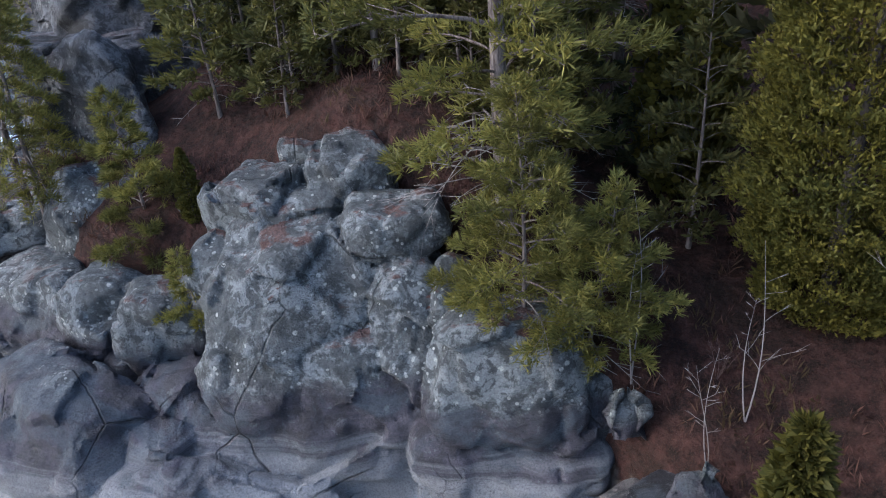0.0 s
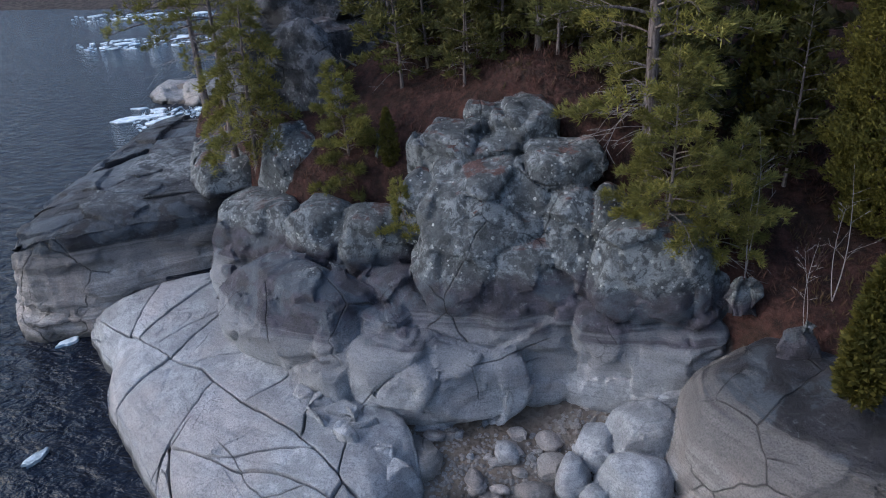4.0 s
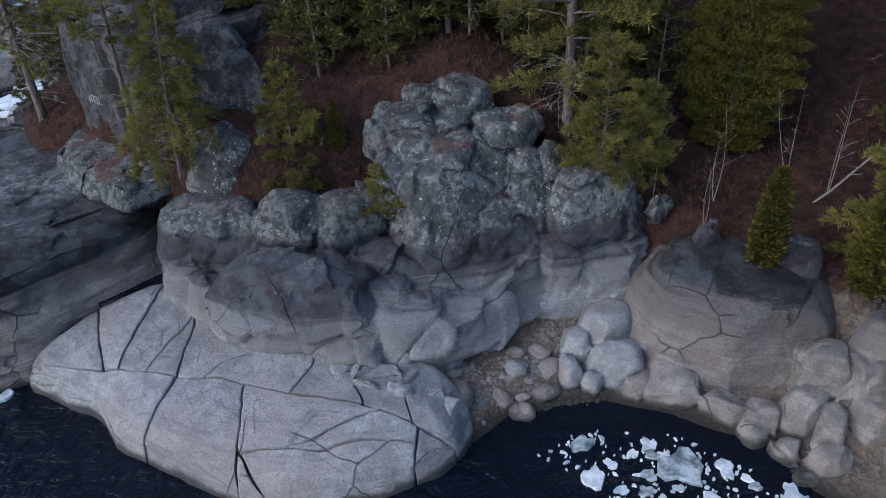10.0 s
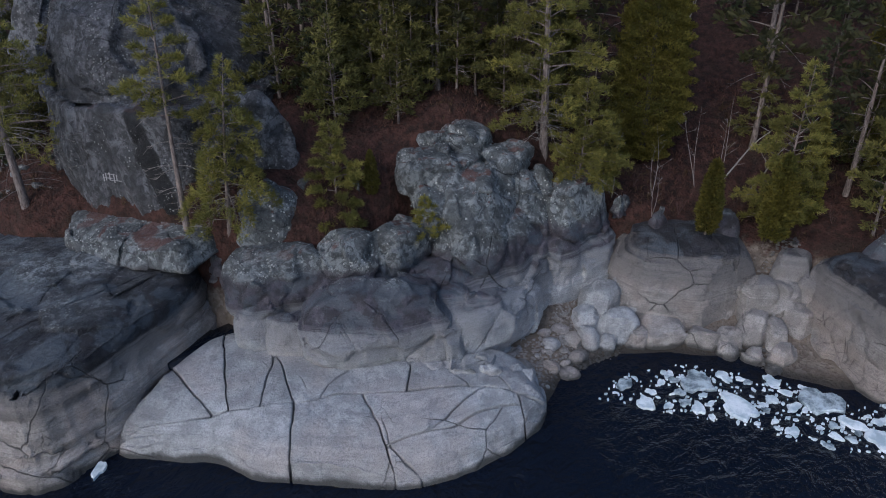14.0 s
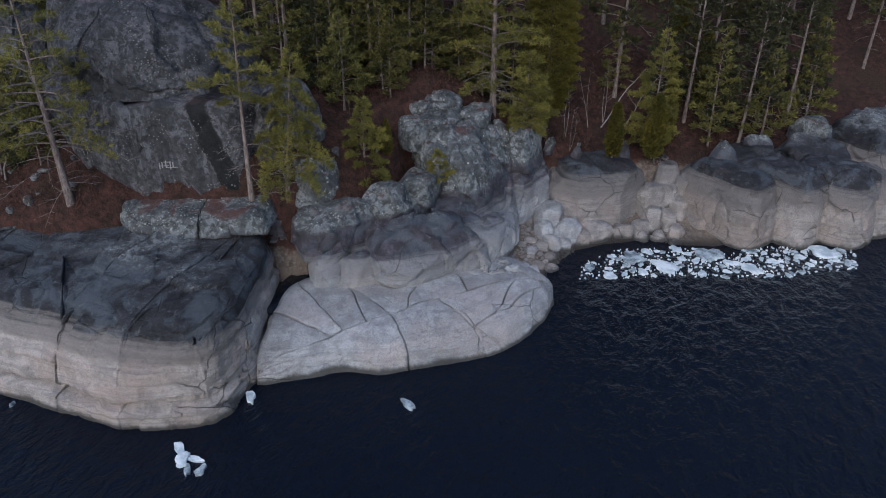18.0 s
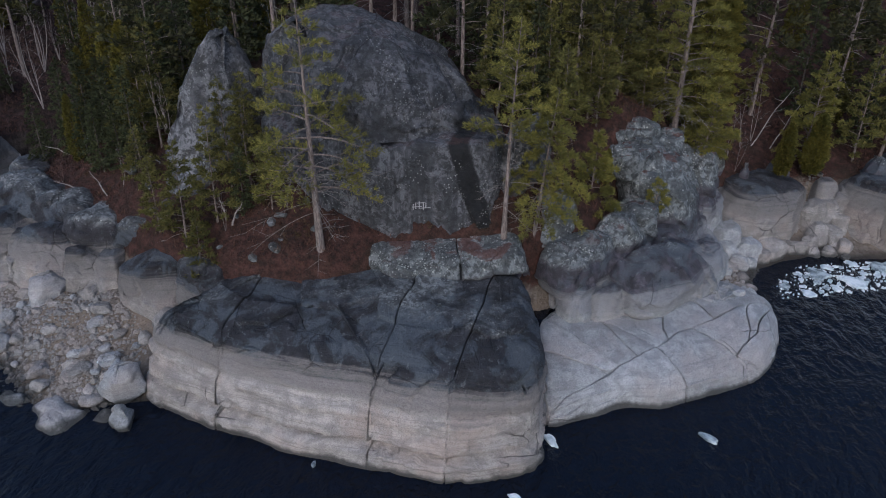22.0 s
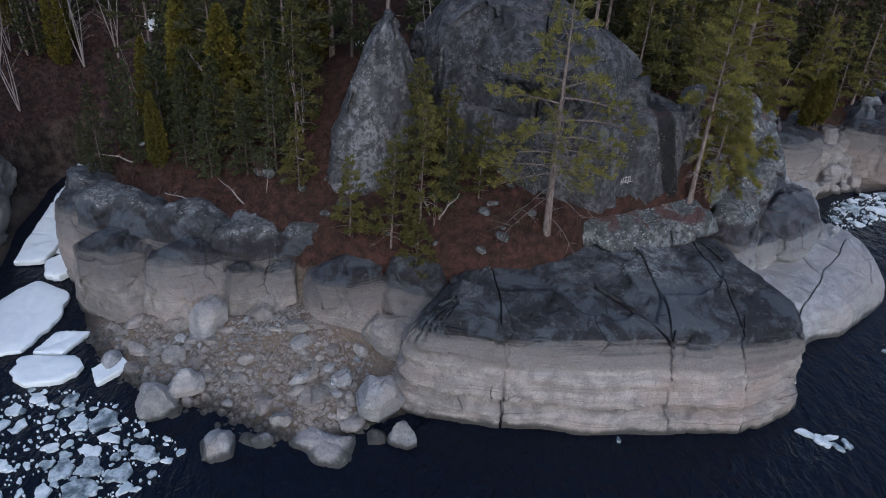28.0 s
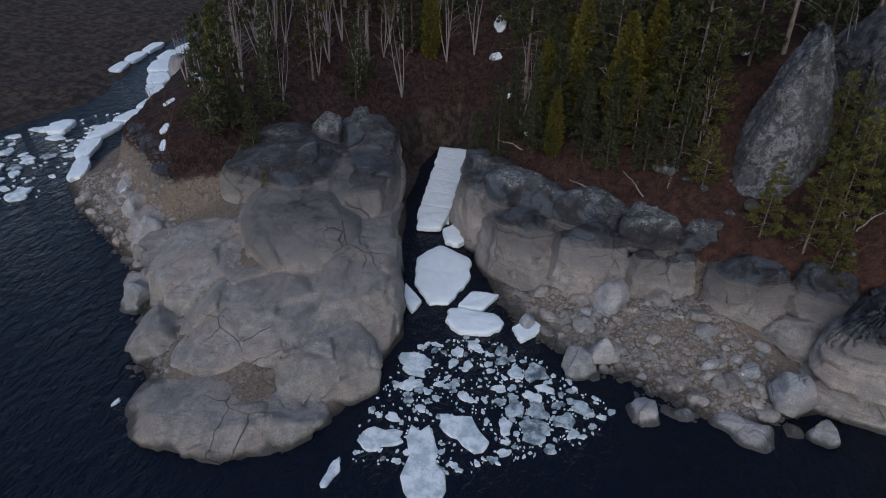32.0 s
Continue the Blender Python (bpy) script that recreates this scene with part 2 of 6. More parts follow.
def make_soil():
    """Needle litter on the bank; grey gravel in the strip that the lake floods."""
    k = Mat("forest_floor")
    a, b, c = k.noise(0.25, 4), k.noise(2.2, 6, 0.7), k.noise(30, 4, 0.75)
    col = k.mix(k.ramp(b, 0.35, 0.7), (0.022, 0.015, 0.013), (0.085, 0.04, 0.032))
    col = k.mix(k.ramp(a, 0.5, 0.7, 0, 0.75), col, (0.035, 0.028, 0.02))
    col = k.mix(k.ramp(c, 0.45, 0.8, 0, 0.55), col, (0.15, 0.08, 0.062))
    side = k.t.nodes.new("ShaderNodeSeparateXYZ")
    k.put(side.inputs[0], k.pos)
    heath = k.mix(k.ramp(b, 0.4, 0.62), (0.018, 0.013, 0.013), (0.058, 0.036, 0.034))
    col = k.mix(k.ramp(side.outputs[1], 52, 60, 0, 0.85), col, heath)
    s = k.t.nodes.new("ShaderNodeSeparateColor")
    k.put(s.inputs[0], k.cells(6.0, out="Color"))
    grit = k.mix(s.outputs[0], (0.07, 0.062, 0.058), (0.26, 0.24, 0.225))
    grit = k.mix(k.ramp(a, 0.35, 0.6, 0.3, 0.8), grit, (0.22, 0.17, 0.13))
    grit = k.mix(k.ramp(k.height(), 0.0, 0.35, 0.85, 0), grit, (0.025, 0.024, 0.022))
    edge = k.math("ADD", k.height(), k.math("MULTIPLY", k.math("SUBTRACT", b, 0.5), 1.6))
    mud = k.mix(k.ramp(k.noise(1.1, 6, 0.7), 0.4, 0.62), (0.028, 0.022, 0.02), (0.085, 0.066, 0.056))
    grit = k.mix(k.ramp(side.outputs[1], 90, 97), grit, mud)
    inland = k.math("MULTIPLY", k.ramp(side.outputs[0], -9, -4), k.ramp(side.outputs[1], 54, 58))
    grit = k.mix(inland, grit, mud)
    col = k.mix(k.ramp(edge, 3.1, 3.7), grit, col)
    return k.done(col, 0.95, k.bump(k.cells(6.0), 0.08, 0.6, k.bump(c, 0.06, 0.9, k.bump(b, 0.25, 0.8))), 0.15)


def make_water():
    k = Mat("dark_water")
    w = k.noise(1.0, 4, 0.55, 0.6, k.stretch(0.9, 1.6, 1))
    fine = k.noise(1.0, 3, 0.5, 0.3, k.stretch(4.0, 6.0, 1))
    nrm = k.bump(fine, 0.08, 0.8, k.bump(w, 0.42, 0.85))
    k.b.inputs["IOR"].default_value = 1.33
    return k.done(k.mix(k.noise(0.05, 3), (0.003, 0.005, 0.011), (0.006, 0.009, 0.017)), 0.07, nrm, 0.27)


def make_ice():
    k = Mat("rotten_ice")
    a, b = k.noise(1.3, 5, 0.65), k.noise(12, 5, 0.7)
    col = k.mix(k.ramp(a, 0.38, 0.62), (0.42, 0.5, 0.55), (0.8, 0.84, 0.87))
    col = k.mix(k.ramp(b, 0.5, 0.8, 0, 0.5), col, (0.3, 0.36, 0.4))
    return k.done(col, 0.6, k.bump(b, 0.05, 0.7), 0.4)


def make_slush():
    k = Mat("grey_slush_ice")
    a, b = k.noise(1.8, 5, 0.7), k.noise(16, 5, 0.7)
    col = k.mix(k.ramp(a, 0.35, 0.65), (0.07, 0.1, 0.12), (0.55, 0.62, 0.66))
    return k.done(col, 0.45, k.bump(b, 0.04, 0.7), 0.5)


def make_bark(name, a, b, scale=1.0):
    k = Mat(name)
    n = k.noise(1.0, 5, 0.7, 0.4, k.stretch(14 * scale, 14 * scale, 3 * scale))
    col = k.mix(k.ramp(n, 0.35, 0.65), a, b)
    return k.done(col, 0.9, k.bump(n, 0.03, 0.8), 0.2)


def make_birch():
    k = Mat("birch_bark")
    n = k.noise(1.0, 4, 0.7, 0.0, k.stretch(3, 3, 9))
    col = k.mix(k.ramp(n, 0.55, 0.68), (0.25, 0.225, 0.22), (0.09, 0.065, 0.06))
    return k.done(col, 0.75, k.bump(n, 0.01), 0.3)


def make_leaf(name, a, b, c):
    """Needles and scale leaves; they let some light through."""
    k = Mat(name)
    col = k.mix(k.island(), a, b)
    col = k.mix(k.ramp(k.noise(0.6, 4, 0.6), 0.45, 0.7, 0, 0.7), col, c)
    tone = k.ramp(k.random(), 0, 1, 0.75, 1.2)
    n = k.t.nodes.new("ShaderNodeVectorMath")
    n.operation = "SCALE"
    k.put(n.inputs[0], col)
    k.put(n.inputs["Scale"], tone)
    k.b.inputs["Subsurface Weight"].default_value = 0.0
    mat = k.done(n.outputs[0], 0.7, None, 0.25)
    trans = k.t.nodes.new("ShaderNodeBsdfTranslucent")
    k.put(trans.inputs[0], n.outputs[0])
    both = k.t.nodes.new("ShaderNodeMixShader")
    both.inputs[0].default_value = 0.3
    k.t.links.new(k.b.outputs[0], both.inputs[1])
    k.t.links.new(trans.outputs[0], both.inputs[2])
    k.t.links.new(both.outputs[0], k.t.nodes["Material Output"].inputs[0])
    return mat


def make_plain(name, a, b, scale=5, rough=0.8):
    k = Mat(name)
    n = k.noise(scale, 5, 0.65)
    return k.done(k.mix(n, a, b), rough, k.bump(n, 0.03, 0.6), 0.3)


SOIL, WATER, ICE, SLUSH = make_soil(), make_water(), make_ice(), make_slush()
SNOW = make_plain("old_snow", (0.6, 0.67, 0.73), (0.82, 0.87, 0.9), 2, 0.7)
BARK = make_bark("pine_bark", (0.085, 0.066, 0.06), (0.24, 0.2, 0.185))
BARK_DARK = make_bark("spruce_bark", (0.035, 0.03, 0.028), (0.12, 0.1, 0.09))
DEADWOOD = make_bark("grey_dead_wood", (0.15, 0.135, 0.13), (0.34, 0.31, 0.3), 2.0)
COVER = make_leaf("low_growth", (0.05, 0.024, 0.018), (0.12, 0.06, 0.045), (0.07, 0.062, 0.02))
BIRCH = make_birch()
TWIG = make_bark("brown_twigs", (0.05, 0.03, 0.028), (0.13, 0.085, 0.075), 2.0)
PINE = make_leaf("pine_needles", (0.115, 0.115, 0.03), (0.27, 0.24, 0.06), (0.104, 0.108, 0.036))
# Dimmer copies of PINE: the forest's shade is put into the needle colour.
PINE_YOUNG = make_leaf("young_pine_needles", (0.07, 0.071, 0.022), (0.165, 0.148, 0.042), (0.064, 0.067, 0.025))
PINE_DARK = make_leaf("pine_needles_dim", (0.033, 0.035, 0.018), (0.077, 0.072, 0.027), (0.03, 0.033, 0.019))
CEDAR = make_leaf("cedar_leaves", (0.068, 0.064, 0.013), (0.155, 0.132, 0.022), (0.057, 0.064, 0.016))
SPRUCE = make_leaf("spruce_needles", (0.034, 0.045, 0.023), (0.08, 0.085, 0.036), (0.045, 0.05, 0.022))
PAINT = make_plain("faded_paint", (0.26, 0.26, 0.27), (0.44, 0.44, 0.44), 30)


# ---- mesh helpers ----
def mesh_object(name, verts, faces, material, parent=None, label="", smooth=True):
    me = bpy.data.meshes.new(name)
    me.from_pydata([tuple(v) for v in verts], [], [tuple(int(i) for i in f) for f in faces])
    if smooth:
        me.polygons.foreach_set("use_smooth", [True] * len(me.polygons))
    me.materials.append(material)
    me.update()
    ob = new(name, me)
    if parent:
        ob.parent = parent
    if label:
        ob["label"] = label
    return ob


def holder(name, at=(0, 0, 0), turn=0.0):
    ob = new(name)
    ob.matrix_basis = pose(*at, 0, 0, turn)
    return ob


def scatter(i, j, k, seed):
    """An even random number for each whole-number cell."""
    h = (i * 374761393 + j * 668265263 + k * 2147483647 + seed * 974711 + 12345) & 0xFFFFFFFF
    h = ((h ^ (h >> 13)) * 1274126177) & 0xFFFFFFFF
    h = ((h ^ (h >> 16)) * 2246822519) & 0xFFFFFFFF
    return ((h ^ (h >> 15)) & 0xFFFFFF) / 0xFFFFFF


def swell(p, freq, octaves=4, seed=0, gain=0.5):
    """Soft noise from -1 to 1 at the rows of p."""
    out, amp, tot = np.zeros(len(p)), 1.0, 0.0
    for o in range(octaves):
        q = p * freq + 17.3 * (o + seed)
        c = np.floor(q).astype(np.int64)
        f = q - c
        f = f * f * (3 - 2 * f)
        v = np.zeros(len(p))
        for a in (0, 1):
            for b in (0, 1):
                for d in (0, 1):
                    w = (f[:, 0] if a else 1 - f[:, 0]) * (f[:, 1] if b else 1 - f[:, 1]) * (f[:, 2] if d else 1 - f[:, 2])
                    v += w * scatter(c[:, 0] + a, c[:, 1] + b, c[:, 2] + d, seed + o)
        out += amp * (2 * v - 1)
        tot += amp
        amp, freq = amp * gain, freq * 2.03
    return out / tot


def joints(p, size, seed=0):
    """Blocks about `size` metres wide (three numbers): the gap to the next block, and the height of each block's own tilted face."""
    q = p / np.array(size) + 3.7 * seed
    c = np.floor(q).astype(np.int64)
    best, second = np.full(len(p), 9.0), np.full(len(p), 9.0)
    tilt = np.zeros(len(p))
    for a in (-1, 0, 1):
        for b in (-1, 0, 1):
            for d in (-1, 0, 1):
                i, j, k = c[:, 0] + a, c[:, 1] + b, c[:, 2] + d
                spot = np.stack([i + scatter(i, j, k, seed), j + scatter(i, j, k, seed + 1), k + scatter(i, j, k, seed + 2)], 1)
                off = q - spot
                r = np.linalg.norm(off, axis=1)
                lean = np.stack([scatter(i, j, k, seed + m) - 0.5 for m in (5, 6, 7)], 1)
                mine = (lean * off).sum(1) + 0.6 * (scatter(i, j, k, seed + 9) - 0.5)
                nearer = r < best
                second = np.where(nearer, best, np.minimum(second, r))
                tilt = np.where(nearer, mine, tilt)
                best = np.where(nearer, r, best)
    return second - best, tilt


# ---- the lie of the land ----
SHORE = [(17, -14), (14.5, -10.6), (6.8, -9.8), (5.2, -3), (3, -0.7), (2.2, 1.7), (2.4, 3.3), (0.5, 5.7), (-1, 7.4), (-4.3, 8.3), (-6.5, 7.5),
         (-8.6, 7.8), (-11.2, 8.6), (-14.3, 9.6), (-16.4, 12), (-19.4, 17.8), (-22.3, 18.6), (-24.6, 22), (-25, 30), (-24.4, 36.8), (-27, 41.3),
         (-25.4, 45), (-23.6, 49.8), (-22.4, 52), (-18.5, 54.6), (-10, 58.8), (-4, 60.4), (1.6, 61.4), (2.2, 63.2), (-3, 63.2), (-9, 62.5), (-17, 60), (-24.6, 57.4),
         (-31, 58.4), (-35.2, 61.5), (-34.5, 66), (-31, 69.7), (-27, 72.5), (-23.5, 75.7), (-17.8, 84.6), (-15, 88), (0, 91), (17, 99), (30, 103)]
LAND = SHORE + [(160, 170), (400, 200), (400, -300), (60, -300), (40, -60)]
BANK = [(34, 106), (17, 104), (2, 98.5), (-8, 101), (-30, 113), (-50, 131), (-75, 144), (-300, 230), (-300, 400), (200, 400), (170, 190)]
SOIL_EDGE = [(20, -8), (13, -4.5), (10, -0.5), (8, 2), (7, 6.5), (4.6, 9.6), (3.2, 11.8), (1.8, 13.2), (0.2, 14.9), (-2, 16.6), (-5, 17.6), (-6.4, 17.2), (-9.4, 17.6), (-10.8, 18.6), (-12.6, 20.6),
             (-14.6, 24.4), (-16.4, 28), (-18.6, 30), (-19.4, 34), (-18.8, 37.4), (-18, 41), (-16.6, 45), (-15, 48), (-13.8, 53), (-10, 57), (-4, 58.8), (1, 59.6), (4.4, 62.2), (1, 65.2), (-4, 65.6), (-8, 68), (-14, 72),
             (-18, 76), (-12, 84), (0, 88), (17, 96), (32, 101)]
FOREST = SOIL_EDGE + [(160, 168), (400, 200), (400, -300), (60, -300), (42, -60)]
BUMPS = [(-0.4, 16.6, 3.6, 3.2), (-13.6, 23, 2.1, 3.0), (-8, 31, 3.0, 6), (-9.5, 41, 2.6, 4.5), (-3, 22, 2.2, 5), (-17, 32, 0.9, 4), (-9, 19.5, 1.0, 3), (-2.5, 19, 1.0, 2.5), (3, 12.5, 1.0, 2.5),
         (-8, 71, -0.6, 6), (-3, 62, -1.2, 3.0), (12, 3, -0.8, 5)]


def signed_distance(ring, x, y):
    """Metres inside (positive) or outside of a closed ring of points."""
    if x.size < 40:
        a = np.array(ring, float)[:, :, None]
        b = np.roll(a, -1, 0)
        px, py, e = x.reshape(1, -1), y.reshape(1, -1), b - a
        f = np.clip(((px - a[:, 0]) * e[:, 0] + (py - a[:, 1]) * e[:, 1]) / (e ** 2).sum(1), 0, 1)
        d = np.hypot(px - a[:, 0] - f * e[:, 0], py - a[:, 1] - f * e[:, 1]).min(0)
        over = ((a[:, 1] > py) != (b[:, 1] > py)) & (px < e[:, 0] * (py - a[:, 1]) / np.where(e[:, 1] == 0, 1e-9, e[:, 1]) + a[:, 0])
        return np.where(over.sum(0) % 2 == 1, d, -d).reshape(x.shape)
    d, inside = np.full(x.shape, 1e9), np.zeros(x.shape, bool)
    for (ax, ay), (bx, by) in zip(ring, ring[1:] + ring[:1]):
        ex, ey = bx - ax, by - ay
        f = np.clip(((x - ax) * ex + (y - ay) * ey) / (ex * ex + ey * ey), 0, 1)
        d = np.minimum(d, np.hypot(x - ax - f * ex, y - ay - f * ey))
        if ay != by:
            inside ^= ((ay > y) != (by > y)) & (x < ex * (y - ay) / ey + ax)
    return np.where(inside, d, -d)


def ground(x, y):
    x, y = np.asarray(x, float), np.asarray(y, float)
    d, s = signed_distance(LAND, x, y), signed_distance(FOREST, x, y)
    low = np.interp(d, [-30, -6, -1, 0, 2, 5, 9, 14], [-8, -3, -0.5, -0.1, 0.55, 1.5, 2.4, 3.0])
    high = 4.3 + np.interp(s, [-2, 0, 3, 6, 12, 30, 60, 150, 400], [-1.5, 0, 1.1, 2.3, 5.0, 13, 27, 55, 95])
    k = np.clip((s + 1.2) / 1.6, 0, 1)
    z = low + (high - low) * k * k * (3 - 2 * k)
    for bx, by, h, w in BUMPS:
        z = z + h * np.exp(-((x - bx) ** 2 + (y - by) ** 2) / (2 * w * w)) * np.clip((s + 0.8) / 1.2, 0, 1)
    far = signed_distance(BANK, x, y)
    z = np.maximum(z, np.interp(far, [-30, -3, 0, 4, 14, 30, 80, 300], [-8, -0.8, -0.05, 0.6, 1.8, 3.4, 14, 60]))
    return z + (0.12 * np.sin(0.9 * x + 0.6 * y) + 0.09 * np.sin(1.7 * y - 0.8 * x + 1) + 0.05 * np.sin(3.1 * x + 2.2 * y)) * np.clip(np.maximum(d, far) / 2, 0, 1)


def sheet(name, xs, ys, height, material):
    gx, gy = np.meshgrid(xs, ys)
    gz = height(gx, gy)
    v = np.stack([gx.ravel(), gy.ravel(), gz.ravel()], 1)
    w = len(xs)
    i = (np.arange(len(ys) - 1)[:, None] * w + np.arange(w - 1)[None, :]).ravel()
    return mesh_object(name, v.tolist(), np.stack([i, i + 1, i + w + 1, i + w], 1).tolist(), material)


def spread(lo, hi, near_lo, near_hi, step):
    """Steps that are even near by and widen towards the distance."""
    out = list(np.arange(near_lo, near_hi, step))
    s, a, b = step, near_lo, near_hi
    while a > lo or b < hi:
        s *= 1.18
        a, b = max(a - s, lo), min(b + s, hi)
        out = ([a] if a > lo or out[0] > lo else []) + out + ([b] if b < hi or out[-1] < hi else [])
    return np.array(out)


land = sheet("ground", spread(-1500, 1500, -38, 26, 0.33), spread(-1500, 1500, -14, 100, 0.33), ground, SOIL)
tagged(land, "Forest floor of rust-brown needles, turning to grey gravel at the shore", "ground", kind="structure")
lake = sheet("water", spread(-1500, 1500, -80, 40, 8), spread(-1500, 1500, -40, 120, 8), lambda x, y: 0 * x, WATER)
tagged(lake, "Dark, lightly rippled open water along the rocky shore", "water", kind="structure")


# ---- rock masses ----
def rounded(points, n):
    """A closed, smooth line of n points through the corners given."""
    p = np.array(points, float)
    m, out = len(p), []
    for i in range(m):
        a, b, c, d = p[i - 1], p[i], p[(i + 1) % m], p[(i + 2) % m]
        for t in np.linspace(0, 1, 12, endpoint=False):
            out.append(0.5 * (2 * b + (c - a) * t + (2 * a - 5 * b + 4 * c - d) * t * t + (3 * b - a - 3 * c + d) * t ** 3))
    return even(np.array(out), n)


def even(p, n):
    q = np.vstack([p, p[:1]])
    s = np.concatenate([[0], np.cumsum(np.hypot(*np.diff(q, axis=0).T))])
    at = np.linspace(0, s[-1], n, endpoint=False)
    return np.stack([np.interp(at, s, q[:, 0]), np.interp(at, s, q[:, 1])], 1)


def oval(cx, cy, rx, ry, turn=0, power=2.4, n=24):
    a = np.linspace(0, 2 * math.pi, n, endpoint=False)
    x = rx * np.sign(np.cos(a)) * np.abs(np.cos(a)) ** (2 / power)
    y = ry * np.sign(np.sin(a)) * np.abs(np.sin(a)) ** (2 / power)
    rr = np.random.default_rng(int(abs(cx * 131 + cy * 71)))
    wave = 1 + 0.09 * np.sin(2 * a + rr.uniform(0, 6)) + 0.09 * np.sin(3 * a + rr.uniform(0, 6)) + 0.05 * np.sin(5 * a + rr.uniform(0, 6))
    x, y = x * wave, y * wave
    c, s = math.cos(radians(turn)), math.sin(radians(turn))
    return [(cx + c * u - s * v, cy + s * u + c * v) for u, v in zip(x, y)]


def outward(ring):
    """Smoothed outward directions along a closed line."""
    k = max(1, len(ring) // 22)
    t = np.roll(ring, -k, 0) - np.roll(ring, k, 0)
    x, y = ring[:, 0], ring[:, 1]
    turn = 1 if np.dot(x, np.roll(y, -1)) > np.dot(y, np.roll(x, -1)) else -1
    d = turn * np.column_stack([t[:, 1], -t[:, 0]])
    return d / (np.hypot(d[:, 0], d[:, 1])[:, None] + 1e-9)


def rock_mesh(ring, z0, top, edge, drop, face, step=0.16, amp=0.15, freq=0.5, seed=1, rim=None, facets=0, chip=0.14, block=(1.7, 1.7, 1.2), groove=0.07, strata=0.0):
    """A rock with the plan `ring`: walls from z0 that follow `face` (share of the height, metres outwards), a rounded shoulder `edge` wide
    and `drop` high, and the surface top(x, y). Soft swells, chipped block faces and narrow grooves between them break it up."""
    n = len(ring)
    mid = ring.mean(0)
    away, out, give = (np.zeros(n), outward(ring), 1.0) if rim is None else rim
    ray = ring - mid
    r = np.hypot(ray[:, 0], ray[:, 1])[:, None]
    ray = ray / r
    e = np.minimum(edge, 0.75 * r)
    fx, fy = [a for a, _ in face], [b for _, b in face]

    def pushed(off):
        return ring + out * (np.sign(off) * np.clip(abs(off) * give - away, 0, None))[:, None]

    lip = pushed(fy[-1])
    crest = lip - ray * e
    zc = top(crest[:, 0], crest[:, 1])
    zs = np.maximum(zc - drop, z0 + 0.1)
    rows = []
    inner = np.clip(away / 0.3, 0, 1)[None, :, None]
    for k in np.linspace(0, 1, int(np.clip((zs.max() - z0) / step, 5, 40))):
        p = pushed(float(np.interp(k, fx, fy)))
        rows.append(np.column_stack([p, z0 + (zs - z0) * k]))
    for a in np.linspace(0, math.pi / 2, int(np.clip(1.3 * max(edge, drop) / step, 5, 30)))[1:]:
        p = lip - ray * e * (1 - math.cos(a))
        rows.append(np.column_stack([p, zs + (zc - zs) * math.sin(a)]))
    sides = len(rows)
    core = crest.mean(0)
    wide = np.hypot(*(crest - core).T).max()
    for s in 1 - np.linspace(0, 1, int(np.clip(wide / step, 4, 60)) + 1)[1:-1] ** 1.25:
        p = core + (crest - core) * s
        rows.append(np.column_stack([p, top(p[:, 0], p[:, 1])]))
    m = len(rows)
    tip = np.array([[*core, float(top(core[:1], core[1:])[0])]])
    v = np.vstack(rows + [tip])
    rr = np.random.default_rng(seed + 500)
    for _ in range(facets):
        turn, rise = rr.uniform(0, 2 * math.pi), rr.uniform(-0.15, 0.95)
        flatly = math.sqrt(1 - rise * rise)
        d = np.array([flatly * math.cos(turn), flatly * math.sin(turn), rise])
        reach = v @ d
        half = np.median(reach)
        v = v - np.clip(reach - half - (reach.max() - half) * rr.uniform(0.66, 0.9), 0, None)[:, None] * d
    g = v[:-1].reshape(m, n, 3)
    du = np.roll(g, -1, 1) - np.roll(g, 1, 1)
    dv = np.concatenate([g[1:2] - g[:1], g[2:] - g[:-2], g[-1:] - g[-2:-1]], 0)
    normal = np.cross(du, dv)
    normal /= np.linalg.norm(normal, axis=2)[:, :, None] + 1e-9
    flip = np.sign((normal[:, :, :2] * out[None]).sum(2).mean() + normal[:, :, 2].mean())
    normal *= flip
    normal[:sides] = (1 - inner) * normal[:sides] + inner * np.array([0, 0, 1.0])
    normal = np.vstack([normal.reshape(-1, 3), [[0, 0, 1]]])
    gap, tilt = joints(v, block, seed)
    gap2, tilt2 = joints(v, [0.33 * s for s in block], seed + 20)
    cut = np.clip(1 - gap / 0.07, 0, 1) * np.clip(0.6 + 1.8 * swell(v, 0.35, 2, seed + 3), 0, 1)
    d = amp * 1.6 * swell(v, freq, 4, seed) + chip * tilt + 0.3 * chip * tilt2 * np.clip(swell(v, 0.5, 2, seed + 8) * 3, 0, 1) - groove * cut
    if strata:
        level = np.column_stack([0.12 * v[:, 0], 0.12 * v[:, 1], 2.6 * v[:, 2]])
        d += strata * swell(level, 1.0, 3, seed + 30) * np.clip(1.3 - np.abs(normal[:, 2]) * 1.6, 0, 1)
    moved = v + normal * d[:, None]
    faces = []
    for j in range(m - 1):
        for i in range(n):
            k = (i + 1) % n
            faces.append((j * n + i, j * n + k, (j + 1) * n + k, (j + 1) * n + i))
    last = (m - 1) * n
    faces += [(last + i, last + (i + 1) % n, m * n) for i in range(n)]
    return moved.tolist(), faces


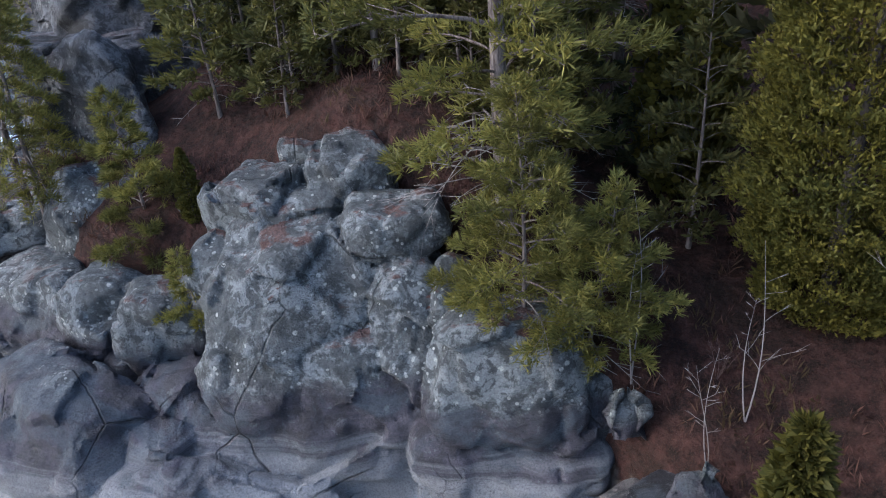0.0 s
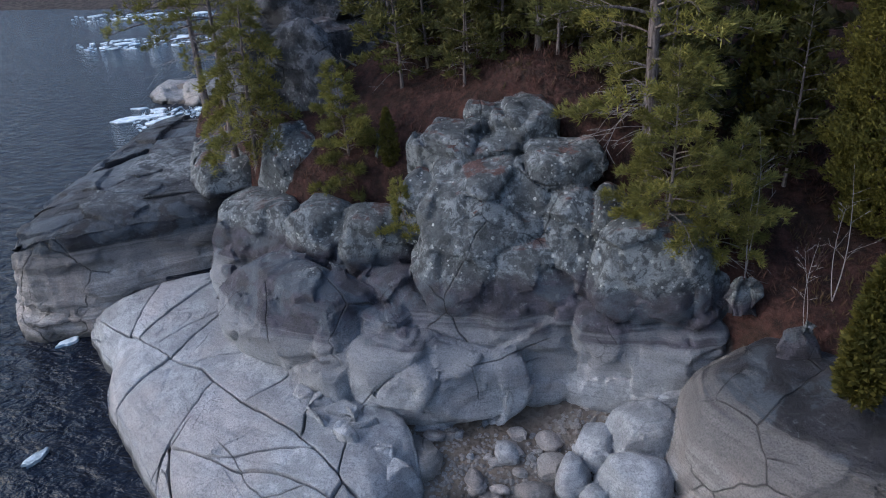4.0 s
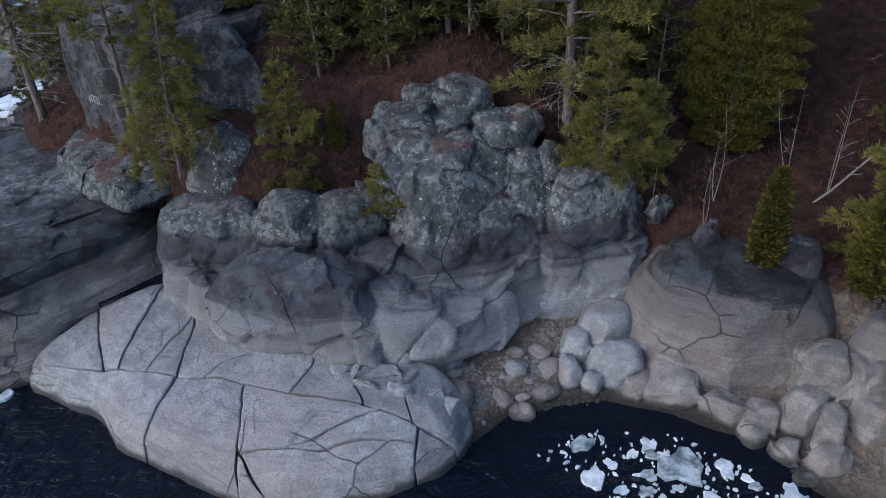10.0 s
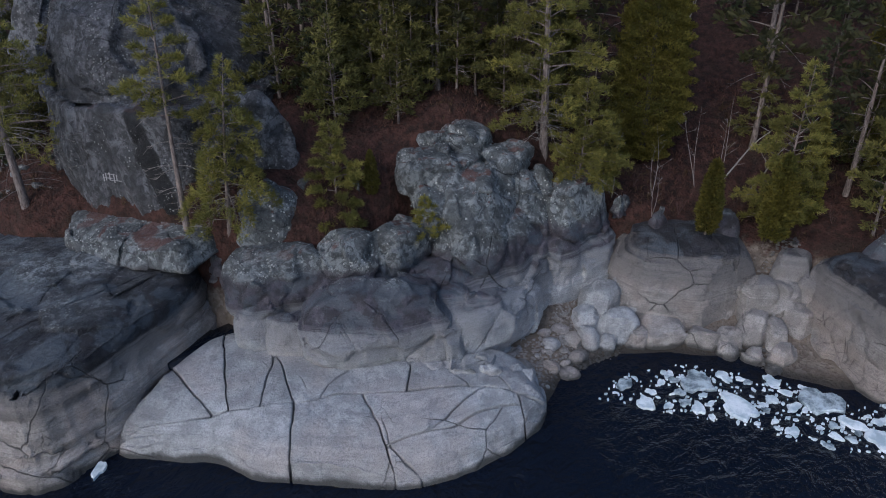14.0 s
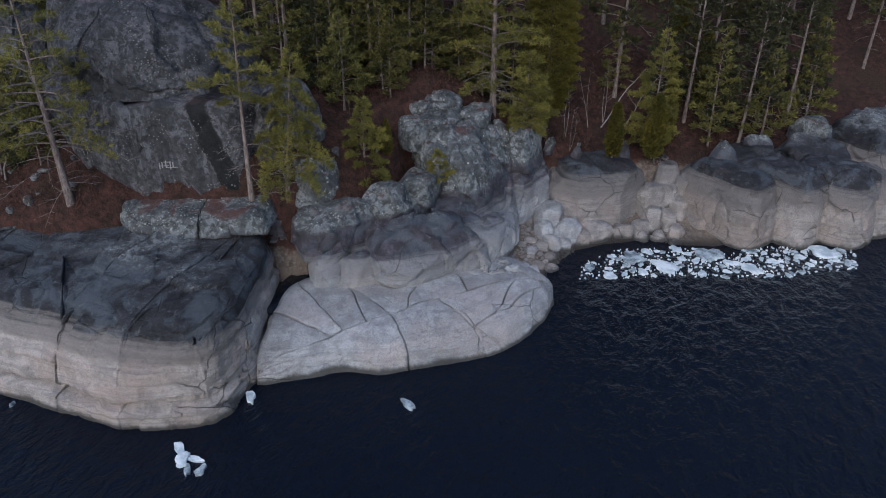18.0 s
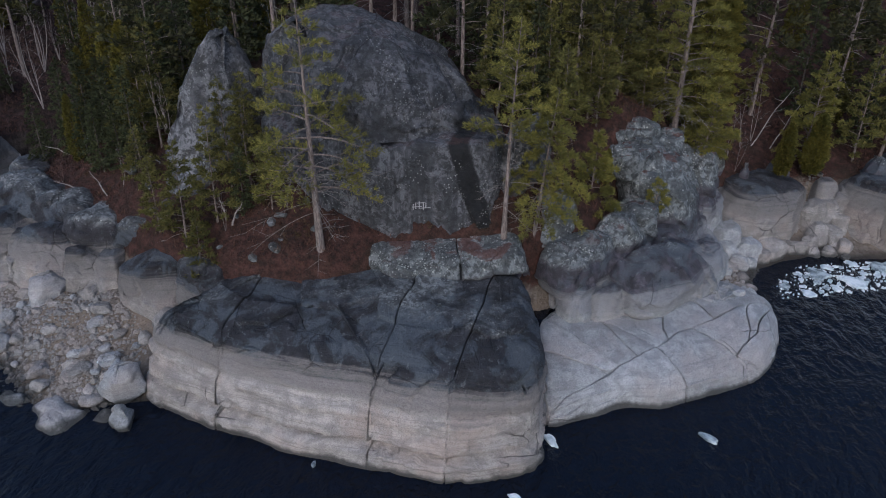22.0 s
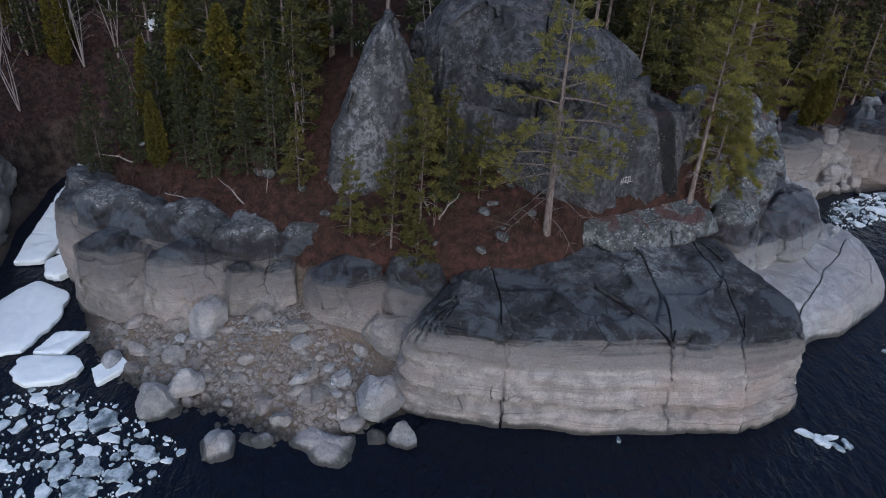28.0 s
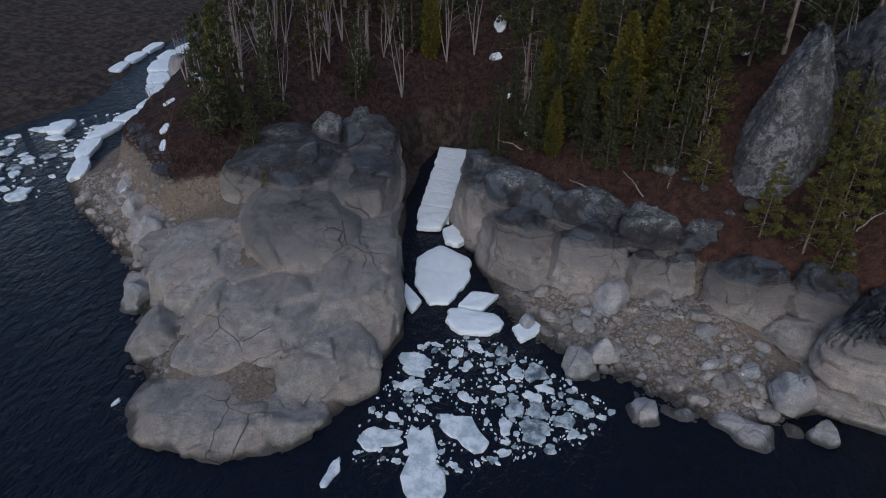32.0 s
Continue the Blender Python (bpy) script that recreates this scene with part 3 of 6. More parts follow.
def net(d, lo, cell):
    """The surface where the field d passes through nought, as corners, faces and the grid cell of each corner."""
    low = d < 0
    core = tuple(slice(0, k - 1) for k in d.shape)
    tally = np.zeros([k - 1 for k in d.shape], np.int8)
    eight = [np.array((i, j, k)) for i in (0, 1) for j in (0, 1) for k in (0, 1)]
    for o in eight:
        tally += low[tuple(slice(o[a], o[a] + core[a].stop) for a in range(3))]
    at = np.argwhere((tally > 0) & (tally < 8))
    ids = np.full(tally.shape, -1, np.int64)
    ids[tuple(at.T)] = np.arange(len(at))
    total, hits = np.zeros((len(at), 3)), np.zeros(len(at))
    for a in eight:
        for b in eight:
            if (b - a).min() < 0 or (b - a).sum() != 1:
                continue
            da, db = d[tuple((at + a).T)], d[tuple((at + b).T)]
            m = (da < 0) != (db < 0)
            t = np.where(m, da / np.where(m, da - db, 1), 0)
            total[m] += (a + t[:, None] * (b - a))[m]
            hits += m
    v = np.array(lo) + cell * (at + total / hits[:, None])
    faces = []
    for a in range(3):
        b, c = (a + 1) % 3, (a + 2) % 3
        step = np.eye(3, dtype=int)
        one = low[tuple(slice(0, -1) if k == a else slice(1, -1) for k in range(3))]
        two = low[tuple(slice(1, None) if k == a else slice(1, -1) for k in range(3))]
        g = np.argwhere(one != two)
        flip = ~one[tuple(g.T)]
        g = g + step[b] + step[c]
        q = np.stack([ids[tuple((g - o).T)] for o in (0 * step[a], step[b], step[b] + step[c], step[c])], 1)
        q[flip] = q[flip][:, ::-1]
        faces.append(q)
    faces = np.vstack(faces)
    return v, faces[(faces >= 0).all(1)], at


def carve(things, blocks, lo, hi, cell=0.1, amp=0.1, freq=0.6, chip=0.12, size=(1.6, 1.6, 1.3), groove=0.07, crevice=0.09, facets=9, strata=0.0, seed=1):
    """Rocks that rest against one another, parted by narrow crevices. things: key -> (name, label, material, category).
    blocks: (key, centre, half widths, turn, shape), shape being power, lean, taper, facets."""
    lo = np.array(lo, float)
    n = [int((h - l) / cell) + 1 for l, h in zip(lo, hi)]
    best, second, whose = np.full(n, 9.0, np.float32), np.full(n, 9.0, np.float32), np.zeros(n, np.int16)
    rr = np.random.default_rng(seed)
    for b, (key, c, r, turn, shape) in enumerate(blocks):
        c, r = np.array(c, float), np.array(r, float)
        lean, power, taper = shape.get("lean", (0, 0)), shape.get("power", 3.0), shape.get("taper", 0.0)
        wide = max(r[0], r[1]) * (1 + abs(taper)) + 0.5 + r[2] * max(abs(lean[0]), abs(lean[1]))
        reach = np.array([wide, wide, r[2] + 0.5])
        i0 = np.clip(((c - reach - lo) / cell).astype(int), 0, n)
        i1 = np.clip(((c + reach - lo) / cell).astype(int) + 1, 0, n)
        if (i1 <= i0).any():
            continue
        part = tuple(slice(p, q) for p, q in zip(i0, i1))
        x, y, z = [lo[k] + cell * np.arange(i0[k], i1[k]) - c[k] for k in range(3)]
        co, si = math.cos(radians(turn)), math.sin(radians(turn))
        u = co * x[:, None] + si * y[None, :]
        w = -si * x[:, None] + co * y[None, :]
        thin = 1 - taper * np.clip(z / r[2], -1, 1)
        q = np.stack(np.broadcast_arrays((u[:, :, None] - lean[0] * z) / (r[0] * thin), (w[:, :, None] - lean[1] * z) / (r[1] * thin), (z / r[2])[None, None, :]), 0)
        f = (np.abs(q) ** power).sum(0) ** (1 / power) + 1e-6
        for _ in range(shape.get("facets", facets)):
            way = rr.normal(size=3)
            way[2] = abs(way[2]) * 0.7
            way /= np.linalg.norm(way)
            support = (np.abs(way) ** (power / (power - 1))).sum() ** ((power - 1) / power)
            f = np.maximum(f, np.tensordot(way, q, 1) / (support * rr.uniform(0.74, 0.95)))
        away = np.sqrt(((q * r[:, None, None, None]) ** 2).sum(0))
        d = (away * (1 - 1 / f)).astype(np.float32)
        old, older = best[part], second[part]
        nearer = d < old
        second[part] = np.where(nearer, old, np.minimum(older, d))
        whose[part] = np.where(nearer, b, whose[part])
        best[part] = np.where(nearer, d, old)
    d = best + crevice * np.clip(1 - (second - best) / 0.11, 0, 1)
    near = np.argwhere(np.abs(d) < 0.4)
    p = lo + cell * near
    gap, tilt = joints(p, size, seed)
    cut = np.clip(1 - gap / 0.1, 0, 1) * np.clip(0.35 + 2.0 * swell(p, 0.35, 2, seed + 3), 0, 1)
    _, tilt2 = joints(p, [0.3 * k for k in size], seed + 20)
    move = amp * (1.3 * swell(p, freq, 3, seed) + 0.6 * swell(p, 4 * freq, 2, seed + 5)) + chip * tilt + 0.4 * chip * tilt2 * np.clip(2.5 * swell(p, 0.5, 2, seed + 8), 0, 1) - groove * cut
    if strata:
        move += strata * swell(p * np.array([0.12, 0.12, 2.6]), 1.0, 3, seed + 30)
    d[tuple(near.T)] -= move * np.clip((0.4 - np.abs(d[tuple(near.T)])) / 0.2, 0, 1)
    v, f, at = net(d, lo, cell)
    owner = whose[tuple(at.T)][f[:, 0]].astype(np.int64)
    many = len(blocks)
    for trial in range(4):
        scrap = np.arange(len(f))
        slot = f * many + owner[:, None]
        for _ in range(40):
            least = np.full(len(v) * many, len(f), np.int64)
            np.minimum.at(least, slot.ravel(), np.repeat(scrap, 4))
            fresh = least[slot].min(1)
            fresh = fresh[fresh]
            if (fresh == scrap).all():
                break
            scrap = fresh
        weight = np.bincount(scrap, minlength=len(f))[scrap]
        main = np.zeros(many, np.int64)
        np.maximum.at(main, owner, weight)
        stray = weight < main[owner]
        if not stray.any():
            break
        if trial == 3:
            f, owner = f[~stray], owner[~stray]
            break
        for _ in range(80):
            strong = np.full(len(v), -1, np.int64)
            for k in range(4):
                strong[f[~stray, k]] = owner[~stray]
            got = strong[f].max(1)
            moved = stray & (got >= 0)
            if not moved.any():
                break
            owner = np.where(moved, got, owner)
            stray = stray & ~moved
    for key, (name, label, material, category) in things.items():
        own = [b for b in range(many) if blocks[b][0] == key and (owner == b).any()]
        if not own:
            continue
        thing = tagged(holder(name), label, category) if len(own) > 1 else None
        for b in own:
            used, back = np.unique(f[owner == b], return_inverse=True)
            ob = mesh_object("rock_block" if thing else name, v[used].tolist(), back.reshape(-1, 4).tolist(), material, thing)
            ob.data.set_sharp_from_angle(angle=radians(34))
            if not thing:
                tagged(ob, label, category)


def flat(z, gx=0.0, gy=0.0, at=(0, 0)):
    return lambda x, y: z + gx * (x - at[0]) + gy * (y - at[1]) + 0 * x


def wide_of(ring):
    return np.hypot(*(ring - ring.mean(0)).T).max()


def rock(name, label, outline, z0, top, edge=0.5, drop=0.5, face=((0, 0), (1, -0.2)), material=None, category="rock", group="", crown=0.35, **more):
    ring = rounded(outline, 200)
    around = np.hypot(*np.diff(np.vstack([ring, ring[:1]]), axis=0).T).sum()
    ring = even(ring, int(np.clip(around / more.get("step", 0.16), 40, 420)))
    more = {"amp": 0.16, "chip": 0.36, "facets": 10 if wide_of(ring) < 4 else 0, "block": (1.4, 1.4, 1.1), **more}
    mx, my = ring.mean(0)
    wide = np.hypot(ring[:, 0] - mx, ring[:, 1] - my).max()
    v, f = rock_mesh(ring, z0, lambda x, y: top(x, y) + crown * (0.35 - ((x - mx) ** 2 + (y - my) ** 2) / wide ** 2), edge, drop, face, **more)
    ob = mesh_object(name, v, f, material or GRANITE)
    return tagged(ob, label, category, group)


def halves(poly, a, b, gap=0.03):
    """A polygon cut along the line a-b, as two polygons with a gap between."""
    nx, ny = -(b[1] - a[1]), b[0] - a[0]
    ln = math.hypot(nx, ny)
    nx, ny = nx / ln, ny / ln
    got = []
    for sign in (1, -1):
        side = [sign * ((p[0] - a[0]) * nx + (p[1] - a[1]) * ny) - gap for p in poly]
        keep = []
        for i, p in enumerate(poly):
            q, s, t = poly[(i + 1) % len(poly)], side[i], side[(i + 1) % len(poly)]
            if s >= 0:
                keep.append(p)
            if (s >= 0) != (t >= 0):
                f = s / (s - t)
                keep.append((p[0] + f * (q[0] - p[0]), p[1] + f * (q[1] - p[1])))
        if len(keep) > 2:
            got.append(keep)
    return got


def area(poly):
    p = np.array(poly)
    x, y = p[:, 0], p[:, 1]
    return 0.5 * abs(np.dot(x, np.roll(y, -1)) - np.dot(y, np.roll(x, -1)))


def near_line(points, ring, closed=True):
    d = np.full(len(points), 1e9)
    for a, b in zip(ring if closed else ring[:-1], np.roll(ring, -1, 0) if closed else ring[1:]):
        e = b - a
        f = np.clip(((points - a) @ e) / (e @ e + 1e-9), 0, 1)
        d = np.minimum(d, np.hypot(*(points - a - f[:, None] * e).T))
    return d


def cracked(name, label, outline, cuts, z0, top, edge, drop, face, material, piece="rock_slab", category="rock", uneven=0.06, wander=0.2, steep=(0, 0), **more):
    """A rock mass that joints have split: cuts are (a, b, side point or None); a cut with a side point splits only the piece that holds it."""
    thing = tagged(holder(name), label, category)
    rim_line = rounded(outline, 160)
    pieces = [[tuple(p) for p in rounded(outline, 64)]]
    for a, b, where in cuts:
        fresh = []
        for poly in pieces:
            if where is None or signed_distance(poly, np.array([where[0]]), np.array([where[1]]))[0] > 0:
                fresh += halves(poly, a, b)
            else:
                fresh.append(poly)
        pieces = fresh
    facing = outward(rim_line)
    give = 1 - 0.75 * np.clip(facing @ np.array(steep, float), 0, 1)
    lip_line = rim_line + facing * (give * face[-1][1])[:, None]

    def shouldered(x, y):
        d = near_line(np.column_stack([x, y]), lip_line)
        return top(x, y) - drop * (1 - np.sqrt(1 - (1 - np.clip(d / edge, 0, 1)) ** 2))

    rr = np.random.default_rng(more.get("seed", 1))
    for poly in pieces:
        if area(poly) < 0.08:
            continue
        lift, lean = uneven * rr.normal(), 0.25 * uneven * rr.normal(size=2)
        middle = np.mean(poly, 0)
        ring = np.array(poly)
        around = np.hypot(*np.diff(np.vstack([ring, ring[:1]]), axis=0).T).sum()
        ring = even(ring, int(np.clip(around / more.get("step", 0.16), 40, 420)))
        nearest = np.argmin(((ring[:, None] - rim_line[None]) ** 2).sum(2), 1)
        rim = (np.clip(near_line(ring, rim_line) - 0.08, 0, None), facing[nearest], give[nearest])
        flat_ring = np.column_stack([ring, 0 * ring[:, 0]])
        ring = ring + wander * np.column_stack([swell(flat_ring, 0.6, 4, 91), swell(flat_ring, 0.6, 4, 96)])
        surface = lambda x, y: shouldered(x, y) + lift + lean[0] * (x - middle[0]) + lean[1] * (y - middle[1])
        v, f = rock_mesh(ring, z0, surface, 0.07, 0.06, face, rim=rim, **more)
        mesh_object(piece, v, f, material, thing)
    return thing


# the long block that stands in the water
cracked("rock_block", "Long pale granite block with a dark band on top",
        [(-24.5, 36.6), (-25.1, 33), (-25.2, 28), (-25, 23), (-24.7, 21.2), (-24.0, 19.6), (-22.9, 18.5), (-21.4, 18.1), (-19.4, 18.6), (-17.2, 19.4), (-14.6, 20.6), (-12.9, 22.6), (-13.8, 26), (-15.2, 30.4), (-17.4, 35), (-20.8, 37.6), (-23.2, 38)],
        [((-26, 25.2), (-17, 25.8), None), ((-26, 21.9), (-14, 22.3), (-22, 22)), ((-26, 32.9), (-15, 33.4), (-23, 33))],
        -1.2, lambda x, y: 4.5 + 0.14 * np.clip(x + 23, -1.5, 3.4) + 0.2 * np.exp(-((x + 19.5) ** 2 + (y - 25.5) ** 2) / 8), 1.3, 0.7,
        ((0, 0), (0.4, -0.1), (0.43, -0.9), (0.47, -0.9), (0.5, -0.3), (0.75, -0.65), (0.78, -0.88), (0.88, -1.0), (1, -1.5)), GRANITE_PINK, amp=0.12, freq=0.4, seed=2, step=0.12, block=(2.4, 2.4, 0.9), chip=0.3, groove=0.07, strata=0.16, steep=(0.35, -0.94), uneven=0.015)

# the split shelf beside it
SHELF = [(-20.0, 18.3), (-18.9, 16.6), (-17.8, 15.4), (-17.2, 13.6), (-16.1, 11.8), (-14.4, 9.8), (-12.5, 8.2), (-10.2, 7.5), (-8.4, 7.2), (-6.7, 7.5), (-5.6, 9.0), (-6.6, 11.2), (-8.6, 12.8), (-10.4, 15.0), (-11.6, 17.4), (-13.2, 19.4), (-15, 19.9), (-17.6, 19.2)]


def shelf_top(x, y):
    """The shelf rises steeply from the water and then flattens."""
    d = near_line(np.column_stack([np.ravel(x), np.ravel(y)]), np.array(SHELF)[:11], False).reshape(np.shape(x)) if np.ndim(x) else 2.0
    return np.interp(d, [0, 0.3, 0.7, 1.5, 2.5, 5], [0.55, 1.0, 1.35, 1.72, 1.95, 2.2])


cracked("rock_shelf", "Low pale granite shelf split by long straight cracks", SHELF,
        [((-19.56, 18.02), (-9.37, 9.6), None),
         ((-16.9, 18.57), (-17.19, 14.71), (-17.01, 16.48)),
         ((-13.38, 17.29), (-14.91, 13.11), (-14.16, 15.01)),
         ((-14.3, 13.26), (-11.48, 13.78), (-12.89, 13.47)),
         ((-14.34, 19.61), (-16.37, 15.9), (-15.38, 17.59)),
         ((-13.96, 16.49), (-16.12, 14.2), (-15.05, 15.24)),
         ((-9.1, 12.13), (-9.24, 9.3), (-9.13, 10.62)),
         ((-7.47, 8.87), (-8.53, 7.15), (-7.98, 7.95)),
         ((-11.48, 13.78), (-8.61, 11.76), (-10.0, 12.73)),
         ((-7.47, 10.87), (-7.85, 9.17), (-7.62, 9.96)),
         ((-11.64, 10.82), (-10.01, 12.27), (-10.81, 11.48)),
         ((-17.78, 14.96), (-17.43, 13.74), (-17.57, 14.28)),
         ((-15.35, 13.11), (-16.55, 11.68), (-15.94, 12.3)),
         ((-12.92, 11.23), (-13.45, 9.84), (-13.16, 10.44)),
         ((-16.99, 11.61), (-15.61, 10.04), (-16.28, 10.74)),
         ((-13.38, 10.03), (-12.86, 8.06), (-13.09, 8.96)),
         ((-13.96, 10.15), (-11.83, 9.29), (-12.89, 9.64)),
         ((-19.36, 16.37), (-19.25, 15.96), (-19.27, 16.09)),
         ((-10.42, 9.23), (-12.77, 9.44), (-11.6, 9.25))],
        -0.8, shelf_top, 0.35, 0.3, ((0, 0.15), (1, -0.1)), GRANITE, amp=0.05, freq=0.5, seed=4, step=0.11, chip=0.05, groove=0.02, block=(2.4, 2.4, 2.0), uneven=0.02, wander=0.28)

B = "Rounded granite boulder, pale below and stained dark on top"
L = "Grey granite rock mottled with lichen and pale spots"
BULGE = ((0, -0.55), (0.35, 0.05), (0.7, 0.1), (1, -0.25))

# the great lichened rock with the boulders and bedrock under it
carve({
    "bulge": ("boulder", "Bulging boulder, pale underneath with a dark cap and a lichen patch", GRANITE, "rock"),
    "under": ("boulder", B, GRANITE, "rock"),
    "long": ("boulder", "Long low boulder, pale and rounded, in front of dark bedrock", GRANITE, "rock"),
    "wedge": ("boulder", "Pale boulder wedged between larger ones", GRANITE, "rock"),
    "foot": ("boulder", "Dark stained boulder beside the notch", GRANITE, "rock"),
    "bed": ("bedrock", "Dark water-stained bedrock under the outcrop and boulders", GRANITE, "rock"),
    "great": ("rock_outcrop", "Great leaning outcrop with dark lichen and round pale spots", GRANITE, "rock"),
    "shoulder": ("rock_outcrop", "Lower shoulder of grey lichened rock over a dark hollow", GRANITE, "rock"),
    "upright": ("rock_slab", "Upright pale grey slab leaning on the outcrop", GRANITE, "rock"),
    "high": ("rock_slab", "Smooth pale grey slab resting high on the outcrop", GRANITE, "rock"),
    "low": ("rock_slab", "Smaller pale slab under the high one", GRANITE, "rock"),
    "peak": ("rock", L, GRANITE, "rock"),
    "tilted": ("rock_slab", "Tilted lichen-grey slab with a bright broken edge", GRANITE, "rock"),
    "round": ("boulder", "Round lichened boulder above the old water line", GRANITE, "rock"),
    "behind": ("rock", L, GRANITE, "rock"), "west": ("rock", L, GRANITE, "rock"), "east": ("rock", L, GRANITE, "rock"), "small": ("rock", L, GRANITE, "rock")},
    [("bulge", (-9.9, 14.3, 3.2), (3.3, 2.0, 1.85), -34, dict(power=2.6, facets=4)),
     ("under", (-8.8, 12.6, 2.1), (1.95, 1.3, 1.5), -34, dict(power=2.7)),
     ("long", (-5.4, 11.8, 2.3), (3.0, 1.35, 1.6), -8, dict(power=2.6)),
     ("wedge", (-7.2, 12.95, 2.9), (1.6, 1.2, 1.35), -30, {}),
     ("foot", (-12.2, 16.6, 2.5), (1.7, 1.0, 1.5), -40, {}), ("foot", (-13.0, 18.2, 2.6), (1.2, 1.0, 1.5), -40, {}),
     ("bed", (-3.2, 13.1, 2.7), (3.9, 1.75, 1.9), -4, {}), ("bed", (0.9, 12.1, 2.5), (2.6, 1.4, 2.1), -14, {}), ("bed", (-6.4, 14.4, 3.1), (2.2, 1.5, 1.7), -30, {}), ("bed", (-9.6, 17.1, 3.2), (3.6, 1.6, 1.7), -32, {}),
     ("great", (-3.15, 15.0, 5.5), (2.8, 2.3, 3.1), 4, dict(lean=(0.08, 0.27), taper=0.14, facets=5)), ("great", (-0.85, 14.2, 5.3), (1.2, 1.7, 2.5), 8, dict(lean=(-0.05, 0.27), taper=0.1)),
     ("great", (-2.1, 13.4, 4.9), (1.7, 1.15, 1.5), 0, dict(lean=(0, 0.3), taper=0.15)), ("great", (-4.7, 14.1, 5.0), (1.2, 1.0, 1.7), 0, dict(lean=(0.2, 0.25), taper=0.15)),
     ("shoulder", (1.3, 12.4, 5.45), (1.75, 1.4, 1.55), -8, dict(taper=0.12, power=3.4)), ("shoulder", (2.8, 12.6, 4.6), (1.0, 1.1, 1.3), 20, {}),
     ("upright", (0.25, 13.35, 6.2), (0.75, 0.8, 1.45), 10, dict(lean=(-0.1, 0.2), taper=0.1)),
     ("high", (-4.45, 16.5, 7.95), (1.4, 1.05, 1.0), -35, dict(power=5, facets=2)), ("low", (-5.15, 15.35, 6.4), (1.05, 1.0, 1.2), -30, dict(power=4, facets=2, lean=(0, 0.2))),
     ("peak", (-2.1, 16.3, 8.6), (1.15, 1.05, 1.15), 15, dict(power=4, facets=14)), ("peak", (-3.0, 17.4, 8.6), (1.2, 0.9, 0.9), -20, dict(power=4, facets=14)),
     ("tilted", (-1.05, 14.75, 8.0), (1.2, 0.95, 0.65), -5, dict(power=4, facets=3)),
     ("round", (-11.9, 18.6, 4.45), (2.2, 1.5, 1.5), -35, dict(power=3.8, facets=12)), ("behind", (-10.9, 20.3, 6.5), (1.8, 1.3, 1.6), -30, dict(taper=0.15)),
     ("west", (-9.05, 16.7, 5.05), (1.55, 1.2, 1.2), -20, dict(power=4, facets=14)), ("east", (-7.1, 15.9, 5.2), (1.45, 1.25, 1.35), 5, dict(power=4, facets=14)), ("small", (-8.2, 15.8, 4.6), (0.75, 0.6, 0.75), 40, {})],
    (-14.6, 9.8, 0.0), (4.4, 22.2, 10.6), 0.1, amp=0.13, chip=0.46, groove=0.1, size=(1.5, 1.5, 1.3), seed=11)

for i, (x, y, a, b, t, z) in enumerate([(-9.4, 11.3, 0.8, 0.4, -30, 2.2), (-8.7, 11.0, 0.7, 0.45, 10, 2.25), (-8.9, 10.3, 0.75, 0.35, -40, 2.15), (-8.0, 10.5, 0.8, 0.5, -20, 2.2), (-7.4, 10.1, 0.6, 0.4, 30, 2.0), (-7.9, 9.6, 0.7, 0.35, -35, 2.1), (-7.1, 9.3, 0.7, 0.45, 0, 1.7), (-6.5, 8.8, 0.6, 0.45, 40, 1.4)]):
    rock("rock_slab", "White broken slab lying on the split shelf", oval(x, y, a, b, t, 4), z - 0.9, flat(z, 0.05, 0.05, (x, y)), 0.08, 0.06, seed=160 + i, step=0.1, crown=0.05, amp=0.05, chip=0.1)

# ledge, boulders and small rocks along the old water line
cracked("rock_ledge", "Long grey lichened ledge overhanging a dark gap", oval(-15.1, 24.6, 4.0, 1.6, -62, 3), [((-17, 23.6), (-12, 25.4), None)], 4.2, flat(6.3, 0.1, 0, (-15, 24.6)), 0.6, 0.5, ((0, -1.0), (0.4, -0.7), (0.58, 0.1), (1, -0.15)), GRANITE,
        amp=0.1, freq=0.6, seed=31, chip=0.24, block=(1.5, 1.5, 0.9), step=0.12)
rock("rock", L, oval(-6.8, 19.0, 1.3, 0.9, 15, 3), 5.6, flat(7.9), 0.4, 0.6, amp=0.2, seed=36)

for i, (x, y, rx, ry, a, z0, z) in enumerate([(-9.0, 20.4, 0.9, 1.2, 10, 5.5, 7.8), (-10.4, 17.4, 0.8, 0.6, 20, 3.8, 5.2), (-9.9, 17.0, 0.35, 0.3, 0, 4.2, 5.0),
                                             (-8.3, 15.6, 0.5, 0.4, 40, 4.2, 5.2), (-16.2, 21.2, 1.6, 0.9, 20, 1.2, 3.7), (-14.9, 21.6, 1.4, 0.7, 20, 0.8, 3.2), (-12.6, 19.6, 0.8, 0.6, 50, 0.8, 3.0), (-13.0, 21.4, 0.6, 0.5, 0, 3.8, 5.2),
                                             (-17.6, 20.2, 0.9, 0.6, 30, 0.2, 1.9), (2.9, 13.0, 0.7, 0.5, 20, 5.2, 6.8), (4.3, 14.3, 0.5, 0.4, 0, 5.6, 6.9), (3.4, 10.9, 0.5, 0.4, 0, 4.6, 5.6)]):
    rock("rock", "Fractured grey rock in the bank above the old water line" if z > 4 else "Dark stained rock step beside the shelf", oval(x, y, rx, ry, a, 3), z0, flat(z), 0.35 * ry, 0.4, seed=140 + i, step=0.12)

